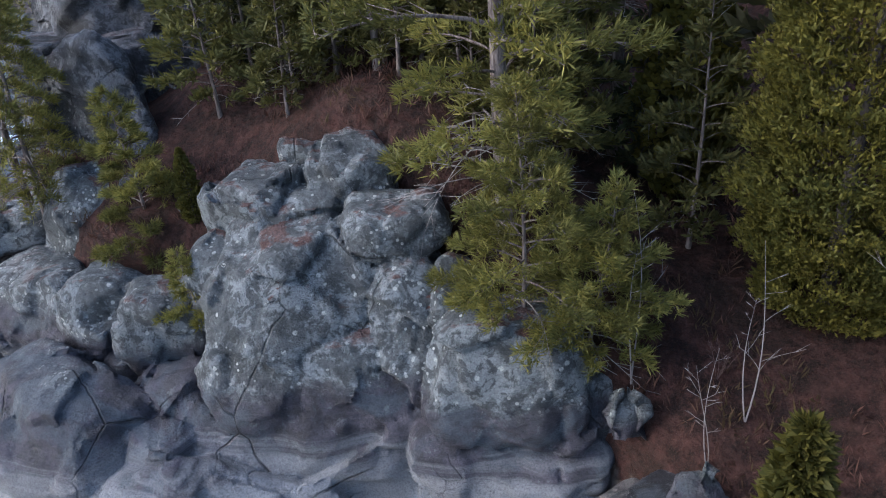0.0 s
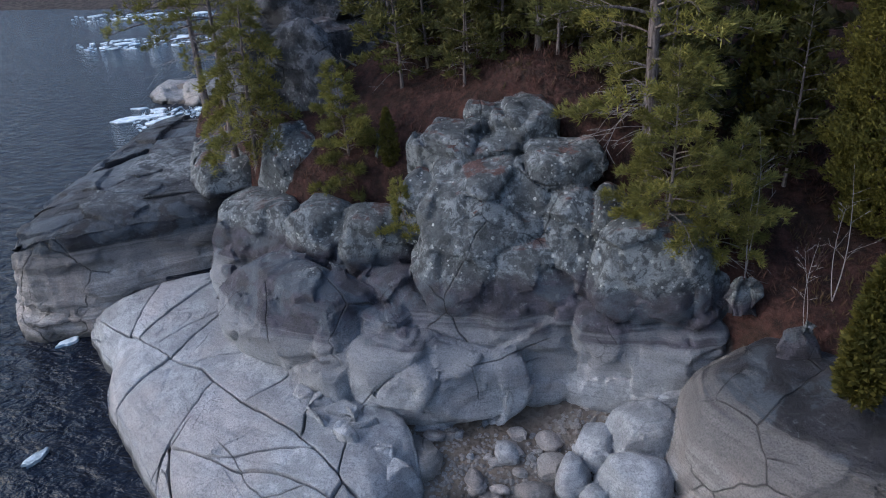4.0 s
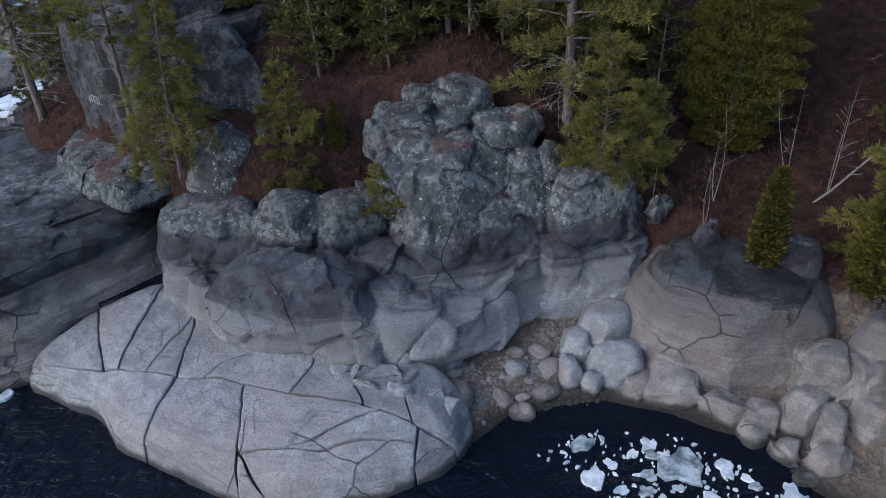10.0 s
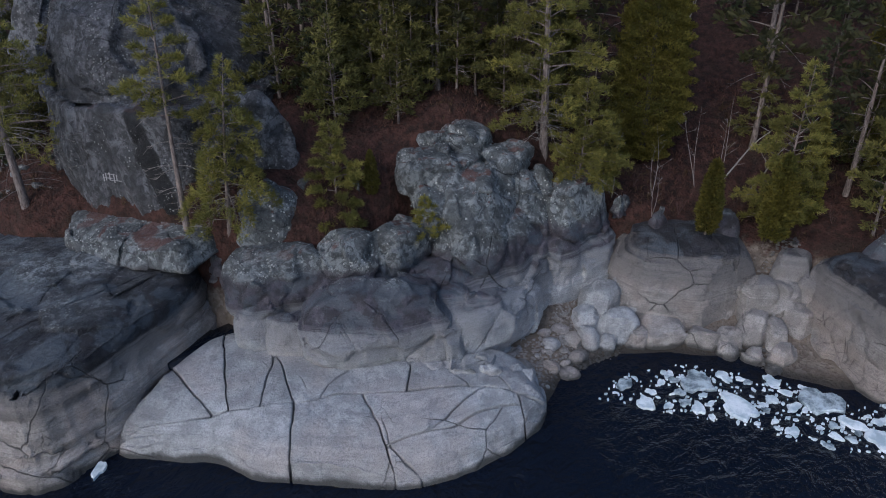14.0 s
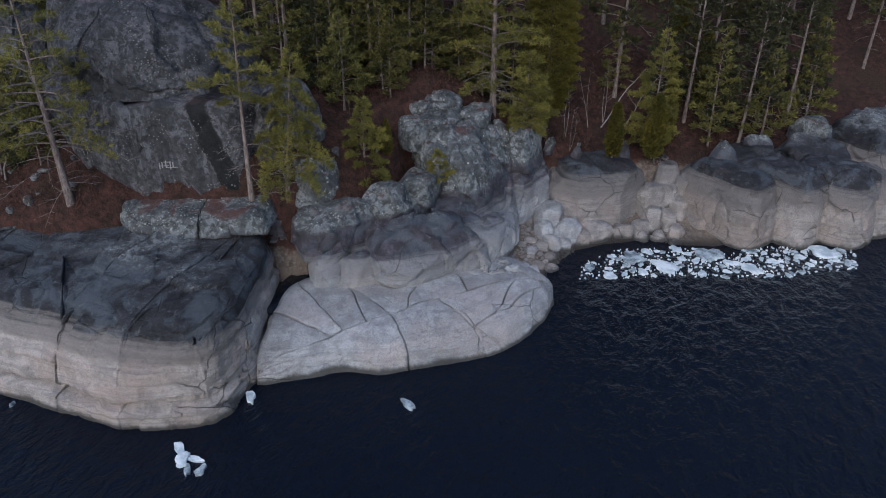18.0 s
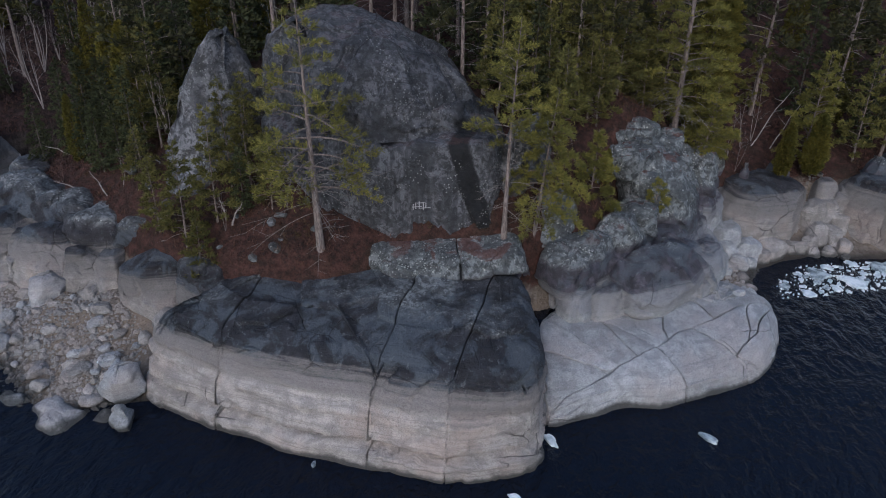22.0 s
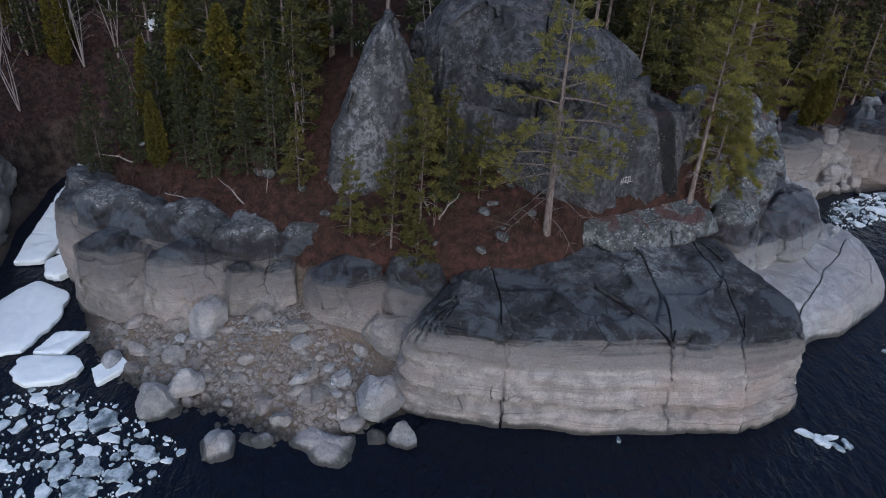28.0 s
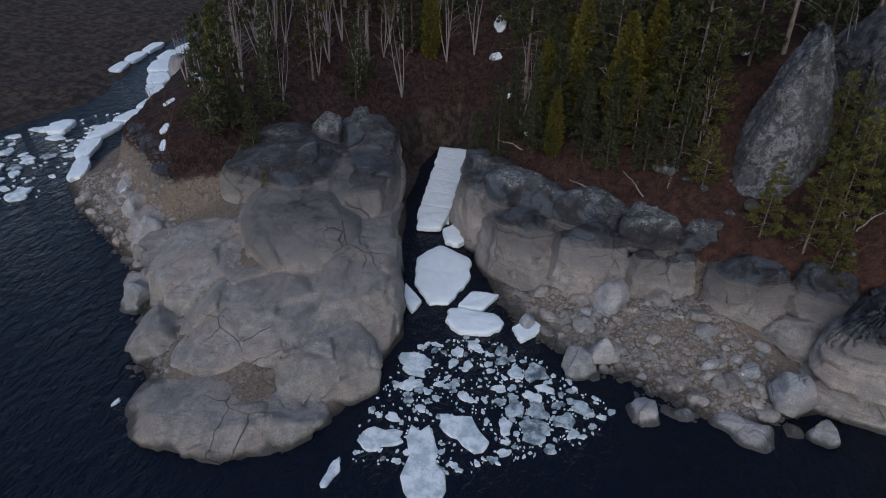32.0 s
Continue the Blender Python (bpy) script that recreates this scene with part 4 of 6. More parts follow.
# the broad slabs beyond the gravel, and the shore that runs on
FRAGMENT = ("rock", "Angular pale block split from the shore ledge", GRANITE_SHORE, "rock")
WEDGED = ("boulder", "Rounded pale stone wedged beside the broad slab", GRANITE, "stone")
pieces = [(1.5, 6.9, 0.2, 1.2, 0.9, 0.95, -40), (2.4, 5.3, 0.2, 0.8, 0.7, 0.9, -60), (3.2, 4.3, 0.2, 0.75, 0.6, 0.95, -50), (2.6, 4.1, 0.0, 0.5, 0.5, 0.6, 0), (4.2, 3.7, 0.5, 0.9, 0.7, 1.2, 20), (5.2, 4.0, 1.6, 0.9, 0.7, 1.3, -40), (4.4, 2.7, 0.4, 0.8, 0.6, 1.1, 30),
          (5.9, 3.2, 1.8, 0.8, 0.7, 1.0, 60), (3.6, 2.0, 0.2, 0.7, 0.6, 0.8, 0), (0.4, 7.6, 0.1, 0.7, 0.6, 0.7, 20), (6.9, 3.4, 2.8, 0.9, 0.8, 1.1, 10), (5.4, 2.2, 1.2, 0.7, 0.6, 0.9, 70), (6.6, 2.2, 2.2, 0.8, 0.7, 1.0, 30), (3.0, 3.0, 0.1, 0.5, 0.5, 0.6, 20)]
stones = [(0.65, 9.9, 1.2, 1.1, 1.0, 1.0, 20), (0.1, 8.55, 0.5, 1.1, 0.9, 0.95, -30), (-0.6, 9.85, 0.9, 0.66, 0.62, 0.62, 0), (-1.5, 9.0, 0.5, 0.65, 0.45, 0.65, 60), (1.75, 10.7, 1.7, 0.6, 0.55, 0.65, 0), (-1.0, 8.3, 0.3, 0.5, 0.42, 0.5, 30)]
carve({"slab": ("rock_slab", "Broad smooth slab, pale below a dark band, sloping to the water", GRANITE_SHORE, "rock"), **{"piece %d" % i: FRAGMENT for i in range(len(pieces))}, **{"stone %d" % i: WEDGED for i in range(len(stones))}},
      [("slab", (4.7, 7.9, 0.9), (3.55, 3.0, 3.45), -60, dict(power=3.2, facets=5))]
      + [("piece %d" % i, (x, y, z), (a, b, c), t, dict(power=4)) for i, (x, y, z, a, b, c, t) in enumerate(pieces)]
      + [("stone %d" % i, (x, y, z), (a, b, c), t, dict(power=2.8)) for i, (x, y, z, a, b, c, t) in enumerate(stones)],
      (-2.4, 0.8, -0.5), (9.4, 12.2, 5.4), 0.09, amp=0.1, freq=0.5, chip=0.22, groove=0.05, size=(2.0, 2.0, 1.8), seed=41)
LEDGE = {"ledge %d" % i: ("rock_ledge", "Banded granite shore ledge broken by joints", GRANITE_SHORE, "rock") for i in range(5)}
carve(LEDGE, [("ledge 0", (6.5, -0.6, 1.4), (3.4, 2.0, 3.1), 60, dict(power=4, taper=0.12, facets=2)), ("ledge 1", (8.0, -3.6, 1.6), (3.4, 2.2, 3.1), 65, dict(power=4, taper=0.12, facets=2)), ("ledge 2", (9.4, -7.0, 1.6), (3.0, 2.6, 3.1), 70, dict(power=4, taper=0.12, facets=2)),
              ("ledge 3", (11.2, -9.2, 1.2), (2.6, 2.2, 2.6), 30, dict(power=4, taper=0.12, facets=2)), ("ledge 4", (10.4, -1.6, 2.6), (2.4, 2.6, 2.2), 30, {}), ("ledge 4", (12.6, -5.6, 2.8), (2.4, 2.6, 2.4), 30, {})],
      (2.0, -12.4, -0.5), (15.2, 3.4, 5.8), 0.12, amp=0.1, chip=0.34, groove=0.15, size=(1.5, 1.5, 1.25), seed=42)
cracked("rock_ledge", "Banded granite shore ledge broken by joints", [(13.5, -10), (15.5, -12.6), (19, -15.5), (27, -24), (33, -20), (26, -10), (18, -6)],
        [((14, -14), (22, -6), None), ((19, -19), (27, -9), (22, -14)), ((24, -24), (31, -14), (27, -18))], -0.8, flat(5.2), 1.6, 1.8, ((0, 0), (1, -1.2)), GRANITE_PINK, amp=0.3, seed=43, chip=0.4, step=0.2)
for i, (x, y, r, z) in enumerate([(8.3, 0.2, 1.2, 5.3), (14.6, -5.6, 1.9, 5.9), (11, -2.2, 1.0, 5.2), (6.2, 6.8, 0.9, 5.2), (4.3, 9.2, 0.8, 5.2)]):
    rock("boulder", "Low round boulder capped with lichen at the forest edge", oval(x, y, r, 0.75 * r, 40 * i), z - 2.2, flat(z), 0.5 * r, 0.6 * r, amp=0.16, seed=50 + i)

# the dome behind the pines
cracked("rock_dome", "Tall grey dome of bare rock with dark water streaks",
        [(-11.6, 24.2), (-13.8, 26.0), (-15.3, 28.3), (-15.3, 31), (-14, 34.5), (-12, 36.6), (-7, 37.5), (-3, 33), (-5, 27), (-9, 24.9)],
        [((-17, 31.6), (-4, 29.4), None), ((-12.4, 38), (-12.0, 30), (-12, 34))], 11.2,
        lambda x, y: 16.2 + 0.3 * np.clip(y - 32, -8, 0.5) - 0.1 * np.clip(x + 9, 0, 6), 5.0, 3.6, ((0, 0), (1, -0.2)), GRANITE_DOME, amp=0.3, freq=0.3, seed=61, step=0.18, block=(2.6, 2.6, 3.4), chip=0.8)
rock("rock_cliff", "Steep grey rock face under the dome, with dark water streaks and a black cleft drawn in colour",
     [(-11.5, 22.8), (-13.4, 23.0), (-14.5, 24.8), (-15.0, 26.3), (-15.8, 28.2), (-15.7, 31), (-14.6, 34.6), (-12.5, 36.4), (-8, 37), (-4, 33), (-5.5, 26), (-8.8, 23.6)], 4.5, flat(11.3), 0.35, 0.3, ((0, 0.1), (1, -0.15)), GRANITE_DOME, amp=0.2, freq=0.4, seed=62, block=(2.5, 2.5, 3))
cracked("rock_buttress", "Narrow leaning buttress of spotted grey rock", [(-15.0, 42.4), (-15.9, 40.4), (-15.2, 38.0), (-13.4, 36.2), (-9.4, 36.6), (-8.4, 39.6), (-10.8, 42.6)],
        [((-17, 38.2), (-8, 40.0), None)], 4.5, lambda x, y: 15.4 - 1.7 * np.abs(y - 39.0) - 0.3 * np.abs(x + 12), 0.6, 0.6, ((0, 0), (0.35, -0.5), (1, -2.1)), GRANITE_PALE, amp=0.25, freq=0.4, seed=63, chip=0.5, block=(2.4, 2.4, 3.5))
rock("rock_cliff", "Lichened rock beside the black cleft", [(-13.2, 23.2), (-11.2, 23.4), (-8.2, 22.2), (-8.6, 20.4), (-12.4, 21.5)], 5.5, flat(11.6, 0.1, 0, (-11, 23)), 0.5, 1.0, ((0, 0), (1, -0.6)), GRANITE_PALE, amp=0.25, seed=64)

# the wall behind the stony beach
WALLS = [("Pale banded rock wall with dark top behind a stony beach", [((-12.2, 56.4, 1.7), (2.8, 1.7, 2.7), 35), ((-15.6, 52.6, 1.7), (3.1, 2.8, 2.75), 65)]),
         ("Pale banded rock wall with dark top behind a stony beach", [((-17.0, 48.7, 1.6), (2.3, 2.4, 2.75), 80)]),
         ("Angular pale block at the foot of the dark ridge", [((-18.2, 45.7, 1.5), (1.3, 1.1, 2.3), 100)]), ("Angular pale block at the foot of the dark ridge", [((-18.1, 43.8, 1.5), (0.9, 1.1, 2.5), 90)]), ("Angular pale block at the foot of the dark ridge", [((-19.0, 44.8, 0.9), (1.0, 0.7, 1.4), 60)]),
         ("Dark-capped boulder, pale and undercut below", [((-18.1, 40.3, 2.3), (2.4, 1.9, 2.3), 85)]), ("Pale block beside the cleft of the long block", [((-20.5, 38.1, 1.0), (1.4, 1.0, 1.5), 70)]), ("Dark rounded rock at the edge of the needle-covered bank", [((-18.8, 37.0, 3.5), (1.7, 1.4, 1.5), 60)]),
         ("Dark jointed outcrop along the top of the pale wall", [((-13.6, 53.2, 4.0), (3.2, 2.0, 1.35), 65), ((-15.0, 49.2, 4.1), (2.3, 1.7, 1.25), 80), ((-10.2, 56.8, 4.0), (2.2, 1.3, 1.2), 40)]), ("Dark jointed outcrop along the top of the pale wall", [((-16.1, 45.8, 4.2), (1.9, 1.6, 1.25), 90), ((-16.0, 42.8, 4.3), (1.6, 1.4, 1.15), 80)])]
carve({"wall %d" % i: ("rock_wall" if i < 2 else "rock", label, GRANITE_SHORE, "rock") for i, (label, _) in enumerate(WALLS)},
      [("wall %d" % i, c, r, t, dict(power=3.8, taper=0.08)) for i, (_, several) in enumerate(WALLS) for c, r, t in several],
      (-22.6, 35.2, -0.4), (-7.6, 59.0, 5.9), 0.11, amp=0.12, chip=0.42, groove=0.12, size=(1.5, 1.5, 1.2), seed=71)
for i, (x, y, r, z) in enumerate([(-24.4, 38.3, 1.15, 1.0), (-26.0, 37.2, 0.62, 0.5), (-24.6, 48.4, 0.95, 0.6), (-19.6, 47.2, 1.2, 1.7), (-26.8, 45.1, 0.95, 0.0), (-26.6, 40.4, 2.1, 0.0), (-23.7, 47.3, 0.7, 1.0)]):
    rock("boulder", "Large pale granite stone on the gravel beach", oval(x, y, r, 0.8 * r, 50 * i, 2.8), z - 1.0, flat(z + (0.75 * r if i != 5 else 0.3)), 0.6 * r, 0.6 * r, BULGE if i != 5 else ((0, 0), (1, -0.3)), seed=75 + i, step=0.12, chip=0.1, amp=0.06)

# the low spit past the ice-filled cleft
SPIT = [("rock_toe", "Rough grey rock toe sloping into the water", [((-32.2, 63.3, -0.39), (3.0, 5.1, 1.4), 8)]), ("rock", "Pale rock slab at the water's edge beside the toe", [((-28.7, 69.7, -0.15), (2.2, 1.4, 1.4), 22)]),
        ("rock_hump", "Bulging pale hump of rock between two long cracks", [((-28.0, 60.6, 0.15), (3.3, 2.7, 1.8), 20)]), ("rock_slab", "Smooth pale slab of the spit, seamed by long cracks", [((-26.3, 65.2, 0.26), (4.7, 4.2, 2.0), 15)]),
        ("rock_spit", "Long smooth granite slope above the ice-filled cleft", [((-20.5, 61.9, 0.45), (8.6, 2.9, 2.2), 14), ((-18.0, 66.6, 1.2), (6.0, 4.2, 2.6), 15), ((-12.4, 64.6, 1.8), (5.5, 2.6, 2.4), 16)]),
        ("rock_slab", "Pale slab on the lake side of the spit", [((-22.6, 70.4, 0.42), (4.6, 3.4, 2.0), 25)]), ("rock_outcrop", "Dark lichened crest of the spit below the forest", [((-12.2, 69.8, 2.6), (5.6, 4.6, 2.5), 15), ((-7.6, 66.2, 2.9), (3.4, 2.8, 2.2), 15)]),
        ("rock", "Grey block at the foot of the spit", [((-21.4, 74.6, 0.26), (2.2, 1.6, 1.3), 40)]), ("rock", "Grey block at the foot of the spit", [((-18.4, 77.6, 0.26), (2.4, 1.5, 1.3), 30)]), ("rock", "Grey block at the foot of the spit", [((-15.2, 75.4, 0.87), (2.8, 1.9, 1.7), 20)]), ("rock", "Grey block at the foot of the spit", [((-25.0, 73.4, 0.09), (1.5, 1.0, 1.0), 40)])]
carve({"spit %d" % i: (name, label, GRANITE_SPIT, "rock") for i, (name, label, _) in enumerate(SPIT)},
      [("spit %d" % i, c, r, t, dict(power=3.1, facets=10)) for i, (_, _, several) in enumerate(SPIT) for c, r, t in several],
      (-36.4, 55.6, -0.5), (-3.6, 79.6, 5.9), 0.14, amp=0.2, freq=0.5, chip=0.55, groove=0.2, crevice=0.05, size=(3.0, 1.8, 1.6), seed=81)
for i, (x, y, rx, ry, a, z) in enumerate([(-9.5, 68.5, 1.6, 1.2, 60, 6.0), (-6.4, 67.4, 1.4, 1.0, 10, 5.8)]):
    rock("boulder", "Dark rounded outcrop with grey lichen on the spit", oval(x, y, rx, ry, a), z - 2.4, flat(z), 0.6 * ry, 1.0, amp=0.22, seed=90 + i)
for i, (x, y, rx, ry, a, z) in enumerate([(8.5, 92.4, 3.2, 2.2, 40, 3.4), (2.2, 88.8, 2.6, 1.7, 30, 2.4), (14.3, 95.0, 2.6, 1.7, 30, 2.8), (-3.0, 86.8, 2.2, 1.4, 20, 1.8), (-14.9, 82.1, 1.3, 1.0, 30, 1.4), (-7.6, 83.8, 1.7, 1.2, 0, 1.9), (-10.9, 83, 1.5, 1.1, 40, 1.8), (-17.6, 79.6, 1.4, 1.0, 10, 1.5), (-20.4, 76.4, 1.5, 1.1, 10, 1.7), (-26.2, 73.0, 1.3, 1.0, 40, 1.2)]):
    rock("boulder", "Big smooth boulder beside the frozen inlet", oval(x, y, rx, ry, a), -0.5, flat(z), 0.7 * ry, 0.6 * z, amp=0.25, seed=100 + i)


# ---- trees ----
class Heap:
    """Collects the corners and faces of one mesh."""

    def __init__(self):
        self.v, self.f = [], []

    def tube(self, path, radii, sides=6):
        base = len(self.v)
        for i, p in enumerate(path):
            d = (path[min(i + 1, len(path) - 1)] - path[max(i - 1, 0)]).normalized()
            a = d.orthogonal().normalized()
            b = d.cross(a)
            for k in range(sides):
                w = 2 * math.pi * k / sides
                self.v.append(p + radii[i] * (math.cos(w) * a + math.sin(w) * b))
        for i in range(len(path) - 1):
            for k in range(sides):
                m = (k + 1) % sides
                self.f.append((base + i * sides + k, base + i * sides + m, base + (i + 1) * sides + m, base + (i + 1) * sides + k))
        self.f.append(tuple(base + (len(path) - 1) * sides + k for k in range(sides)))


def needles(at, way, rng, count, length, width, spread_by):
    """Narrow leaves that fan out of the points `at` along `way`: corners and faces."""
    at, way = np.repeat(np.array(at), count, 0), np.repeat(np.array(way), count, 0)
    d = way + spread_by * rng.normal(size=way.shape)
    d /= np.linalg.norm(d, axis=1)[:, None]
    side = np.cross(d, rng.normal(size=d.shape))
    side /= np.linalg.norm(side, axis=1)[:, None]
    ln = length * rng.uniform(0.6, 1.15, (len(d), 1))
    foot = at + 0.12 * length * rng.normal(size=at.shape)
    belly = foot + 0.45 * ln * d
    v = np.stack([foot, belly + 0.5 * width * side, foot + ln * d, belly - 0.5 * width * side], 1).reshape(-1, 3)
    i = 4 * np.arange(len(d))
    return v.tolist(), np.stack([i, i + 1, i + 2, i + 3], 1).tolist()


def limb_path(foot, az, length, rise, sag, rng, steps=6):
    out, p = [], Vector(foot)
    side = rng.uniform(-0.35, 0.35)
    for i in range(steps + 1):
        s = i / steps
        a = az + side * s
        out.append(p + Vector((math.cos(a) * length * s, math.sin(a) * length * s, length * (rise * s - sag * s * s))))
    return out


def stem(height, lean, bend, rng, steps=12):
    out = []
    ph = rng.uniform(0, 6.28)
    for i in range(steps + 1):
        s = i / steps
        out.append(Vector((lean[0] * s * height + bend * math.sin(3 * s + ph) - bend * math.sin(ph), lean[1] * s * height + bend * math.cos(2.6 * s + ph) - bend * math.cos(ph), height * s)))
    return out


def along(path, s):
    s = min(max(s, 0), 0.9999) * (len(path) - 1)
    i = int(s)
    return path[i].lerp(path[i + 1], s - i)


def conifer(name, label, seed, height, girth, start, reach, limbs, per_limb, leaf, leaf_len, leaf_wide, count, rise=0.25, sag=0.3, dead=10, lean=(0, 0), bend=0.1,
            bark=None, taper=1.0, spread_by=0.6, bare=0.3, category="tree", single=True):
    """A needle tree: trunk, bare lower branches, living limbs and a crown of needle tufts."""
    rng = np.random.default_rng(seed)
    thing = tagged(holder(name), label, category)
    path = stem(height, lean, bend, rng)
    trunk = Heap()
    trunk.tube([Vector((0, 0, -0.6))] + path, [girth * 1.25] + [girth * (1 - 0.93 * (i / 12) ** 0.9) * (1.12 if i == 0 else 1) for i in range(13)], 9)
    mesh_object("trunk", trunk.v, trunk.f, bark or BARK, thing)
    wood, at, way = Heap(), [], []
    for i in range(limbs):
        s = start + (0.985 - start) * ((i + rng.uniform(0, 0.9)) / limbs)
        q = (s - start) / (1 - start)
        size = reach * ((1 - q) ** taper * 0.95 + 0.09) * rng.uniform(0.6, 1.15) * min(1, 0.55 + 3 * q)
        az = i * 2.4 + rng.uniform(-0.5, 0.5)
        if single:
            wood, at, way = Heap(), [], []
        p = limb_path(along(path, s), az, size, rise + 0.5 * q, sag, rng)
        r0 = min(0.35 * girth, 0.013 * size + 0.008)
        wood.tube(p, [r0 * (1 - 0.8 * k / 6) for k in range(7)], 5 if single else 3)
        n = max(4, int(per_limb * size / reach))
        for k in range(n):
            t = bare + (1 - bare) * (k + rng.uniform(0, 1)) / n
            off = (1 - t) * 0.42 * size + 0.06 * size
            here = along(p, t)
            turn = az + rng.choice((-1, 1)) * rng.uniform(0.5, 1.3)
            tip = here + Vector((math.cos(turn) * off * rng.uniform(0.2, 1), math.sin(turn) * off * rng.uniform(0.2, 1), rng.uniform(-0.04, 0.10) * size))
            if single and k % 2 == 0:
                wood.tube([here, tip], [0.3 * r0, 0.1 * r0], 3)
            at.append(tip)
            way.append(Vector((math.cos(turn) * 0.6 + math.cos(az) * 0.5, math.sin(turn) * 0.6 + math.sin(az) * 0.5, 0.55)))
        if single:
            limb = mesh_object("limb", wood.v, wood.f, bark or BARK, thing)
            v, f = needles(at, way, rng, count, leaf_len, leaf_wide, spread_by)
            mesh_object("foliage", v, f, leaf, limb, smooth=False)
    if not single:
        tagged(mesh_object("branchwork", wood.v, wood.f, bark or BARK, thing), kind="stuff")
        v, f = needles(at, way, rng, count, leaf_len, leaf_wide, spread_by)
        mesh_object("crown", v, f, leaf, thing, smooth=False)
    old = Heap()
    for i in range(dead):
        if single:
            old = Heap()
        s = rng.uniform(0.1, start + 0.12)
        size = reach * rng.uniform(0.25, 0.8)
        az = rng.uniform(0, 6.28)
        p = limb_path(along(path, s), az, size, rng.uniform(-0.1, 0.35), 0.45, rng)
        old.tube(p, [0.016 * (1 - 0.75 * k / 6) for k in range(7)], 4 if single else 3)
        for k in range(5 if single else 2):
            t = rng.uniform(0.35, 1)
            here = along(p, t)
            a = az + rng.choice((-1, 1)) * rng.uniform(0.4, 1.1)
            ln = rng.uniform(0.15, 0.4) * size
            old.tube([here, here + Vector((math.cos(a) * ln, math.sin(a) * ln, rng.uniform(-0.3, 0.15) * ln))], [0.009, 0.004], 3)
        if single:
            mesh_object("dead_branch", old.v, old.f, DEADWOOD, thing, "bare grey dead branch")
    if dead and not single:
        tagged(mesh_object("dead_twigwork", old.v, old.f, DEADWOOD, thing, "bare grey dead branches"), kind="stuff")
    return thing


def cedar(seed, height, wide, sprays, leaf, label, broad=0.1, long=0.25):
    """A dense, narrow column of scale-leaved sprays."""
    rng = np.random.default_rng(seed)
    thing = tagged(holder("cedar"), label, "tree")
    trunk = Heap()
    trunk.tube([Vector((0, 0, z * height)) for z in (-0.05, 0.3, 0.7, 0.97)], [0.06 * wide + 0.05, 0.05 * wide + 0.04, 0.04, 0.01], 7)
    mesh_object("trunk", trunk.v, trunk.f, BARK_DARK, thing)
    h = rng.uniform(0.015, 1, sprays) ** 1.15
    a = rng.uniform(0, 2 * math.pi, sprays)
    lump = 1 + 0.14 * np.sin(5 * a + 9 * h * height) + 0.12 * np.sin(3 * a - 5 * h * height + 1)
    r = wide * np.minimum(1, 0.55 + 2.2 * h) * (1 - h ** 2.2) ** 0.75 * lump * rng.uniform(0.6, 1.04, sprays) ** 0.5
    at = np.stack([r * np.cos(a), r * np.sin(a), h * height], 1)
    way = np.stack([np.cos(a) * 0.75, np.sin(a) * 0.75, np.full(sprays, 0.75)], 1)
    v, f = needles(at, way, rng, 4 if long > 0.2 else 3, long, broad, 0.6)
    mesh_object("crown", v, f, leaf, thing, smooth=False)
    return thing


def bare_tree(seed, stems, height, girth, label, material, name="birch", twigs=9, fan=0.18, category="tree"):
    """A leafless clump: white or grey stems from one foot, with thin twigs."""
    rng = np.random.default_rng(seed)
    thing = tagged(holder(name), label, category)
    fine = Heap()
    for i in range(stems):
        az, tall = rng.uniform(0, 6.28), height * rng.uniform(0.6, 1.05)
        out = rng.uniform(0.3, 1.0) * fan
        path = stem(tall, (math.cos(az) * out, math.sin(az) * out), 0.05 * tall, rng, 9)
        st = Heap()
        st.tube([path[0] - Vector((0, 0, 0.4))] + path, [girth * 1.1] + [girth * (1 - 0.88 * k / 9) for k in range(10)], 6)
        mesh_object("stem", st.v, st.f, material, thing)
        for k in range(twigs):
            s = rng.uniform(0.3, 0.98)
            ln = tall * rng.uniform(0.08, 0.2) * (1.2 - 0.6 * s)
            a = rng.uniform(0, 6.28)
            p = limb_path(along(path, s), a, ln, rng.uniform(0.5, 1.3), 0.1, rng, 4)
            fine.tube(p, [0.3 * girth * (1.15 - s) * (1 - 0.2 * j) + 0.003 for j in range(5)], 3)
            for j in range(2):
                here, b = along(p, rng.uniform(0.4, 0.95)), a + rng.uniform(-1, 1)
                fine.tube([here, here + Vector((math.cos(b), math.sin(b), 0.8)) * ln * 0.4], [0.006, 0.003], 3)
    tagged(mesh_object("twigwork", fine.v, fine.f, material, thing), kind="stuff")
    return thing


def placed(thing, x, y, z=None, turn=0.0, size=1.0):
    z = float(ground(x, y)) - 0.05 if z is None else z
    thing.matrix_basis = pose(x, y, z, 0, 0, turn) @ Matrix.Scale(size, 4)
    return thing


PT = "pine tree"
# single trees that stand out
placed(conifer("pine", "Tall pine with bare grey lower branches above the outcrop", 1, 17, 0.23, 0.1, 3.9, 76, 44, PINE, 0.3, 0.037, 17, dead=34, bend=0.12, category=PT), 1.48, 14.4, 7.2)
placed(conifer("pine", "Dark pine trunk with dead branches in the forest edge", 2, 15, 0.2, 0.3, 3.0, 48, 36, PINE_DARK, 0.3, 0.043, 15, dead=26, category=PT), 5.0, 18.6)
